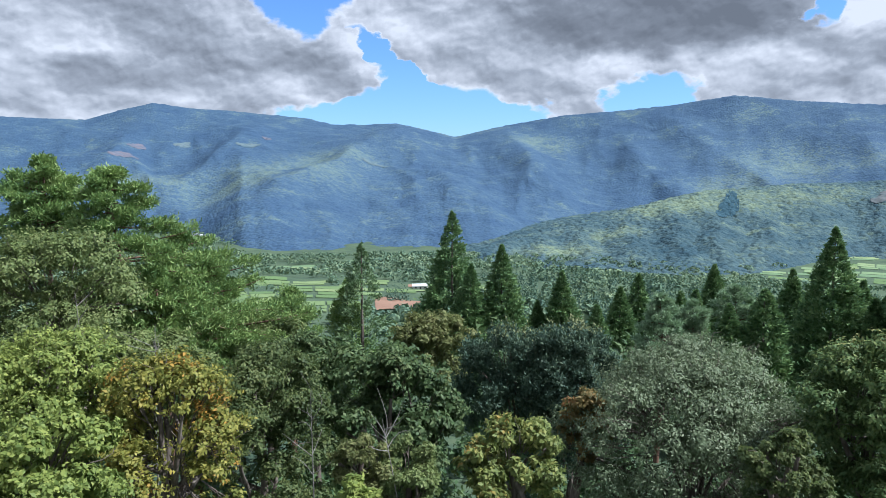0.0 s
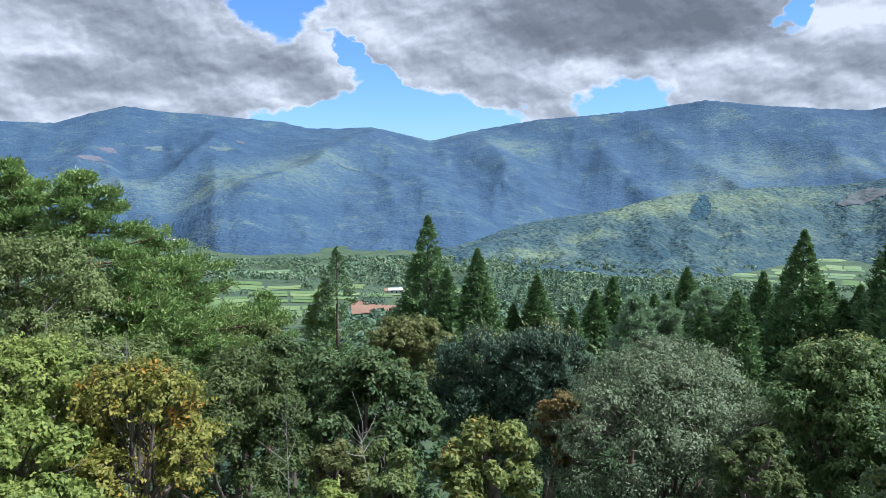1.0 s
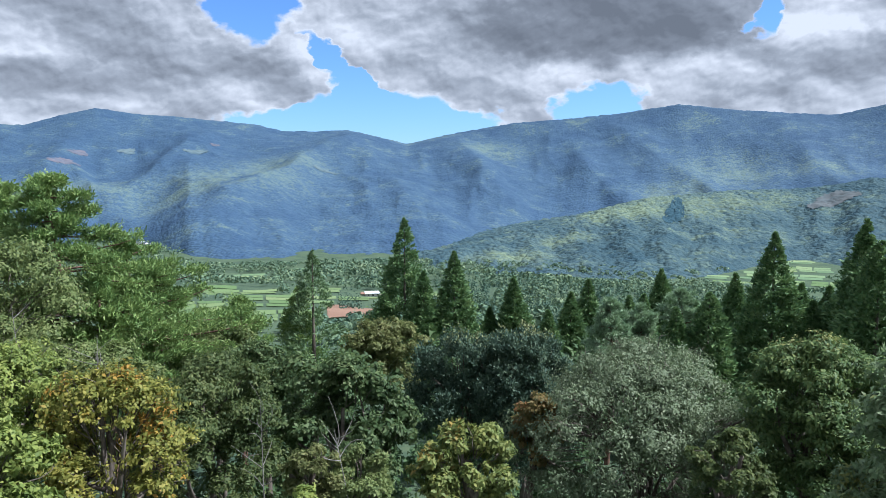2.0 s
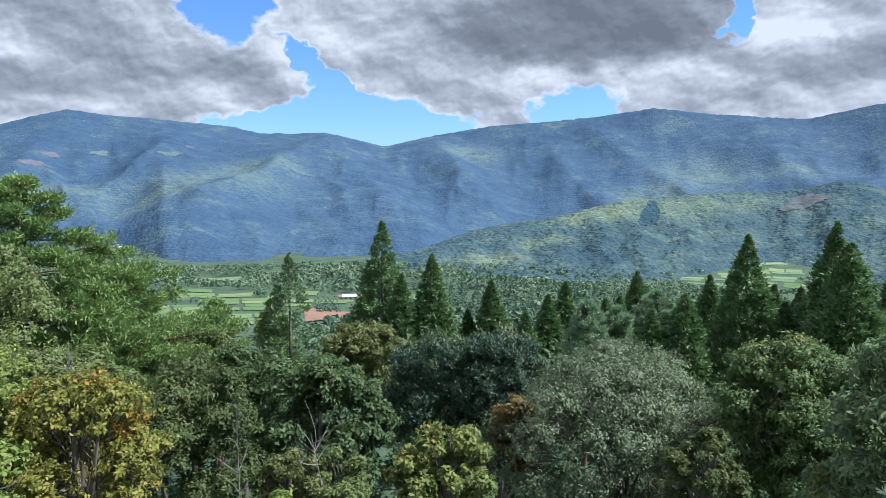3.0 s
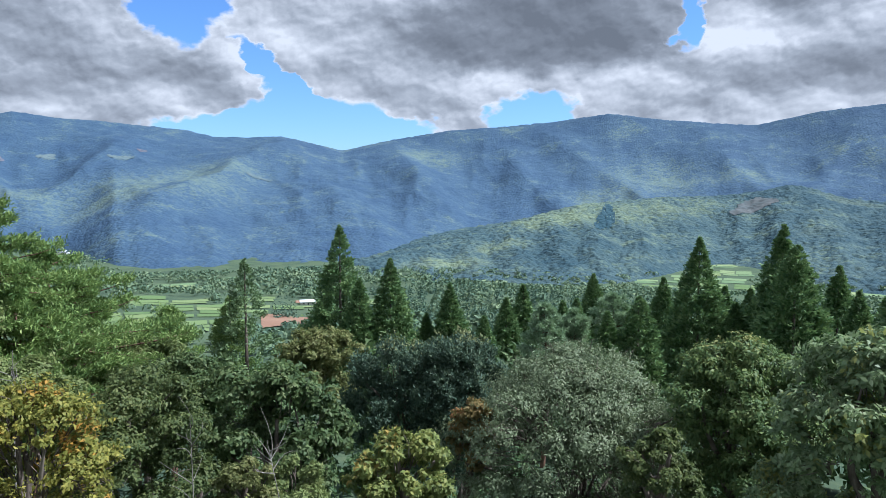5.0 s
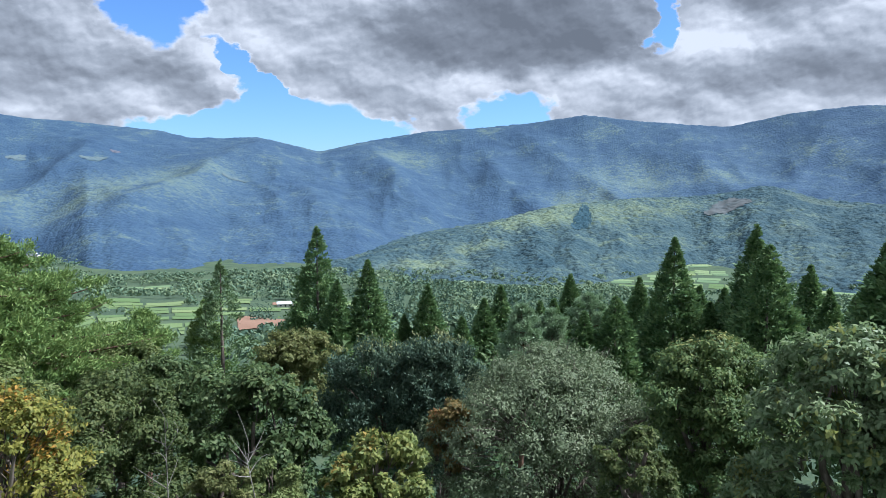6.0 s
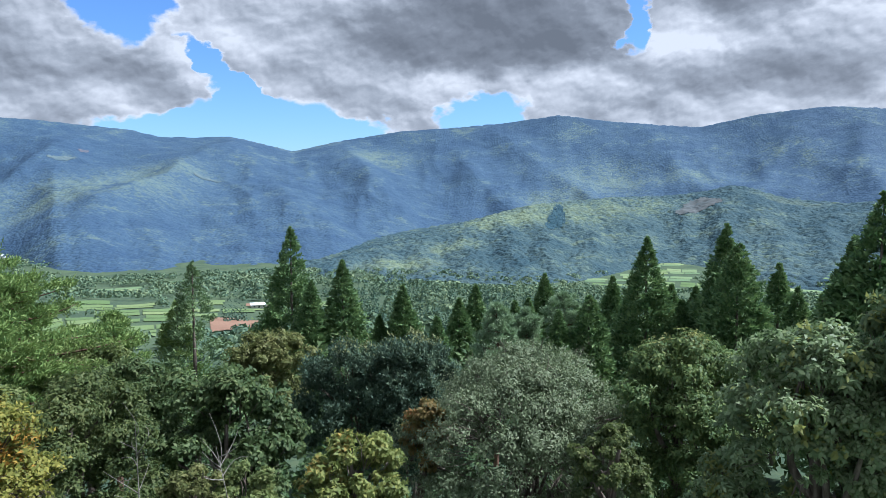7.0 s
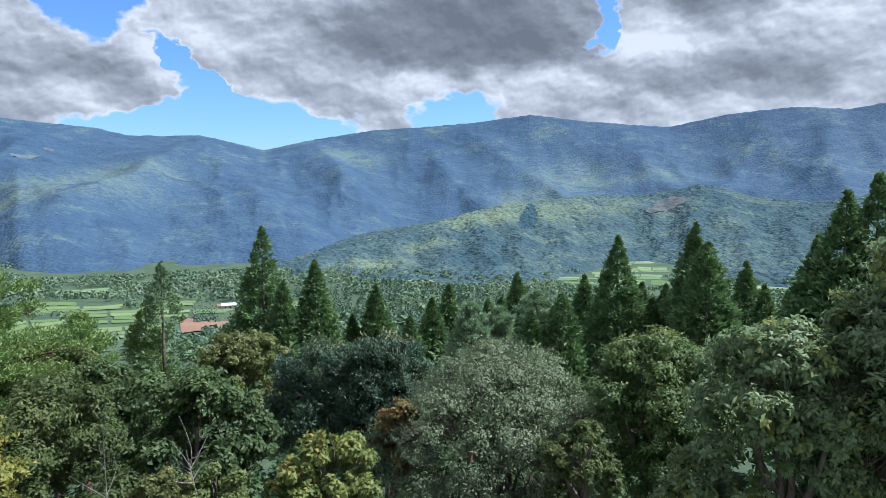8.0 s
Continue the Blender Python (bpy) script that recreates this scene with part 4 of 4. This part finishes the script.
broadleaf("grey_leaf_tree", 20.2, -13.2, 21, 3.7, 3.0, LEAF_GREY, "wide grey-green tree with drooping leaves and visible branches", seed=310, lobes=110, per=560, size=(0.105, 0.045), twigs=520, limbs=26, droop=0.6, loose=0.35)
broadleaf("broadleaf_tree", 11.6, -16.8, 20, 0.8, 1.1, LEAF_RUST, "small rust-coloured tree between evergreen and grey tree", seed=311, lobes=24, per=200, size=(0.15, 0.08))
broadleaf("broadleaf_tree", 32.5, -11.0, 19, 1.95, 2.5, LEAF_SHOOT, "dark green tree with pale yellow shoots on top", seed=312, lobes=80, per=520, size=(0.115, 0.05), droop=0.5, bark=BARK, limbs=10)
broadleaf("broadleaf_tree", -29.3, -11.0, 17, 1.9, 1.9, LEAF_FRESH, "yellow-green broadleaf tree with airy crown", seed=313, lobes=54, per=420, size=(0.095, 0.052), twigs=160, limbs=9)
broadleaf("yellowing_tree", -22.0, -13.8, 15, 1.7, 2.2, LEAF_YELLOW, "tree turning yellow and orange with thin crooked branches", seed=314, lobes=50, per=270, size=(0.10, 0.058), twigs=260, limbs=16, loose=0.5)
broadleaf("yellowing_tree", 6.0, -19.2, 16, 1.15, 1.5, LEAF_GOLD, "small rounded tree with yellowing leaves", seed=315, lobes=30, per=300, size=(0.13, 0.075))
broadleaf("oak", 53.0, -0.4, 15, 2.1, 3.6, LEAF_OAK, "large oak with silvery green leaves", seed=316, lobes=80, per=330, size=(0.135, 0.062), limbs=14, twigs=160)
broadleaf("oak", 48.0, -6.6, 15, 1.6, 2.4, LEAF_OAK, "leaning oak with silvery green leaves", seed=324, lobes=60, per=330, size=(0.135, 0.062), limbs=12, twigs=120)
broadleaf("oak", 41.5, -9.6, 14, 1.45, 2.3, LEAF_OAK, "oak with silvery green leaves in tight clusters", seed=317, lobes=50, per=360, size=(0.13, 0.06), limbs=9)
broadleaf("shrub", -31.2, -16.4, 12, 1.2, 1.5, LEAF_FRESH, "light green leafy shrub with lobed leaves", seed=318, lobes=34, per=480, size=(0.095, 0.055))
broadleaf("shrub", -6.9, -20.7, 15, 0.75, 1.2, LEAF_BROWN, "small olive-brown bush under the trees", seed=319, lobes=24, per=320, size=(0.10, 0.05))
broadleaf("shrub", -2.7, -21.0, 15, 0.8, 1.2, LEAF_OLIVE, "small pale green bush under the trees", seed=320, lobes=24, per=320, size=(0.11, 0.05))
broadleaf("shrub", 27.2, -18.6, 16, 0.9, 1.2, LEAF_MID, "low dark green bush in the shade of taller trees", seed=322, lobes=24, per=360, size=(0.10, 0.05))
broadleaf("shrub", 36.2, -19.3, 14, 0.9, 1.3, LEAF_OAK, "low silvery bush below the oak", seed=323, lobes=24, per=360, size=(0.10, 0.05))
broadleaf("shrub", -7.3, -24.0, 12, 0.6, 0.9, LEAF_FRESH, "bright yellow-green young bush", seed=321, lobes=18, per=260, size=(0.12, 0.06))


# ---------------------------------------------------------------- bare snags
def snag(az, el, dist, tall, label, seed):
    """A dead, leafless stem with a few crooked side shoots."""
    rng = np.random.default_rng(seed)
    ob, z0 = plant("dead_tree", az, dist, label, "dead tree")
    top = height_at(el, dist) - z0
    path = bent(rng, (0, 0, -0.3), (rng.uniform(-0.3, 0.3), 0, top), 9, 0.03)
    tv, tf = tube(path, np.linspace(0.055, 0.006, 9), 6)
    part("trunk", grid_mesh("trunk", tv, tf, True), BARK_PALE, ob)
    for j in range(9):
        s = 1 - tall * rng.uniform(0.1, 1.0) / top
        a = np.array([np.interp(s, np.linspace(0, 1, 9), path[:, k]) for k in range(3)])
        w = unit(np.array([rng.normal(), rng.normal() * 0.6, rng.uniform(0.5, 1.3)]))
        lv, lf = tube(bent(rng, a, a + w * rng.uniform(0.4, 1.1), 5, 0.12), np.linspace(0.012, 0.003, 5), 4)
        part("limb", grid_mesh("limb", lv, lf, True), BARK_PALE, ob)


snag(-11.4, -17.2, 17.5, 2.2, "pale dead stem with crooked bare shoots", 401)
snag(-27.6, -8.6, 22.5, 2.4, "thin bare grey stem among olive leaves", 403)
snag(-22.4, -11.2, 19.0, 1.8, "bare twiggy grey stem above yellowing leaves", 404)
snag(-5.9, -20.2, 14.6, 0.5, "short broken pale stump top above a bush", 405)


# ---------------------------------------------------------------- clearings and stands on the far slopes
def slope_patch(name, az, el, wide, deep, height, mat, label, lift=4.0, seed=1, r_from=1300, r_to=4250):
    """A patch of other growth lying on a slope, with a ragged edge."""
    rr = np.arange(r_from, r_to, 10.0)
    seen = np.degrees(np.arctan2(height(np.full_like(rr, az), rr) - EYE, rr))
    r = rr[int(np.argmax(seen >= el))]
    prng = np.random.default_rng(seed)
    n = 64
    ang = np.linspace(0, 2 * np.pi, n, endpoint=False)
    edge = 1 + 0.22 * np.sin(ang * 3 + seed) + 0.07 * prng.normal(size=n)
    verts, faces = [], []
    shells = tuple(np.linspace(0.0, 1.0, 12))
    for q in shells:
        a = az + wide * q * edge * np.cos(ang)
        d = r + deep * q * edge * np.sin(ang) + deep * 0.35 * np.cos(ang)
        x, y = polar(a, d)
        verts.append(np.stack([x, y, height(a, d) + lift], -1))
    for s in range(len(shells) - 1):
        for k in range(n):
            j = (k + 1) % n
            faces.append((s * n + k, s * n + j, (s + 1) * n + j, (s + 1) * n + k))
    ob = part(name, grid_mesh(name, np.concatenate(verts), faces, True), mat)
    return tagged(ob, label, "clearing", "clearings on the far slopes")


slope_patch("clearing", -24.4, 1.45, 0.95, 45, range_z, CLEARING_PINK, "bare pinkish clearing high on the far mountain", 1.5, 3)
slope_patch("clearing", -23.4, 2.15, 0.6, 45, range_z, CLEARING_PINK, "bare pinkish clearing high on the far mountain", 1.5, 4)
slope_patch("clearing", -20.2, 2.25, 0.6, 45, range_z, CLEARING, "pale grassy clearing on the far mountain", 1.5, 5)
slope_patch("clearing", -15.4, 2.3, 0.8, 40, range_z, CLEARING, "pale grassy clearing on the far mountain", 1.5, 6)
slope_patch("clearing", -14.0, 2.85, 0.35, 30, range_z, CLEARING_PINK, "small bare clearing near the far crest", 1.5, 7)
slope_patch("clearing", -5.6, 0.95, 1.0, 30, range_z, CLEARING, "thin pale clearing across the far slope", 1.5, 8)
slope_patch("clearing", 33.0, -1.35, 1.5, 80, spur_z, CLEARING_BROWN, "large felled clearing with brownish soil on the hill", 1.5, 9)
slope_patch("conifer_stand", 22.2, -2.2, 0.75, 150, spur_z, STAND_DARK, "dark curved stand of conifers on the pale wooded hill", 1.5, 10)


# ---------------------------------------------------------------- farm and village
def block(bm, x0, x1, y0, y1, z0, z1):
    vs = [bm.verts.new(p) for p in ((x0, y0, z0), (x1, y0, z0), (x1, y1, z0), (x0, y1, z0), (x0, y0, z1), (x1, y0, z1), (x1, y1, z1), (x0, y1, z1))]
    for f in ((0, 3, 2, 1), (4, 5, 6, 7), (0, 1, 5, 4), (1, 2, 6, 5), (2, 3, 7, 6), (3, 0, 4, 7)):
        bm.faces.new([vs[i] for i in f])


def house(name, az, r, turn, size, roof_mat, label):
    """A small house: walls, gabled roof with eaves, windows and a door."""
    w, d, h = size
    x, y = map(float, polar(az, r))
    ob = new(name)
    ob.matrix_world = pose(x, y, float(ground_z(np.array(x), np.array(y))) - 0.2, 0, 0, turn)
    tagged(ob, label, "house", "houses in the valley")
    bm = bmesh.new()
    block(bm, -w / 2, w / 2, -d / 2, d / 2, 0, h)
    part("wall", bm, WALL_PALE, ob)
    bm = bmesh.new()
    e, rise = 0.7, d * 0.28
    pts = [(-w / 2 - e, -d / 2 - e, h), (w / 2 + e, -d / 2 - e, h), (w / 2 + e, 0, h + rise), (-w / 2 - e, 0, h + rise), (-w / 2 - e, d / 2 + e, h), (w / 2 + e, d / 2 + e, h)]
    vs = [bm.verts.new(p) for p in pts]
    lo = [bm.verts.new((p[0], p[1], p[2] - 0.25)) for p in pts]
    for f in ((0, 1, 2, 3), (3, 2, 5, 4)):
        bm.faces.new([vs[i] for i in f])
        bm.faces.new([lo[i] for i in reversed(f)])
    for i, j in ((0, 1), (1, 2), (2, 5), (5, 4), (4, 3), (3, 0)):
        bm.faces.new([vs[j], vs[i], lo[i], lo[j]])
    part("roof", bm, roof_mat, ob)
    for k in range(3):
        bm = bmesh.new()
        cx = (k - 1) * w * 0.3
        block(bm, cx - 0.8, cx + 0.8, -d / 2 - 0.06, -d / 2 + 0.05, 0.9 if k != 1 else 0.0, 2.2)
        part("window" if k != 1 else "door", bm, GLASS_DARK, ob)


house("farm_building", -1.9, 702, 8, (15, 7, 3.2), ROOF_METAL, "long low farm building with a pale metal roof")
vr = np.random.default_rng(9)
for i in range(16):
    house("village_house", -20.9 + 2.5 * (i % 8) / 7 + vr.uniform(-0.1, 0.1), 2050 + 45 * (i // 8) + vr.uniform(-14, 14), vr.uniform(-25, 25), (vr.uniform(10, 16), vr.uniform(8, 10), vr.uniform(3.5, 6)),
          ROOF_TILE if vr.random() < 0.6 else ROOF_METAL, "small village house with pale walls among rice fields")
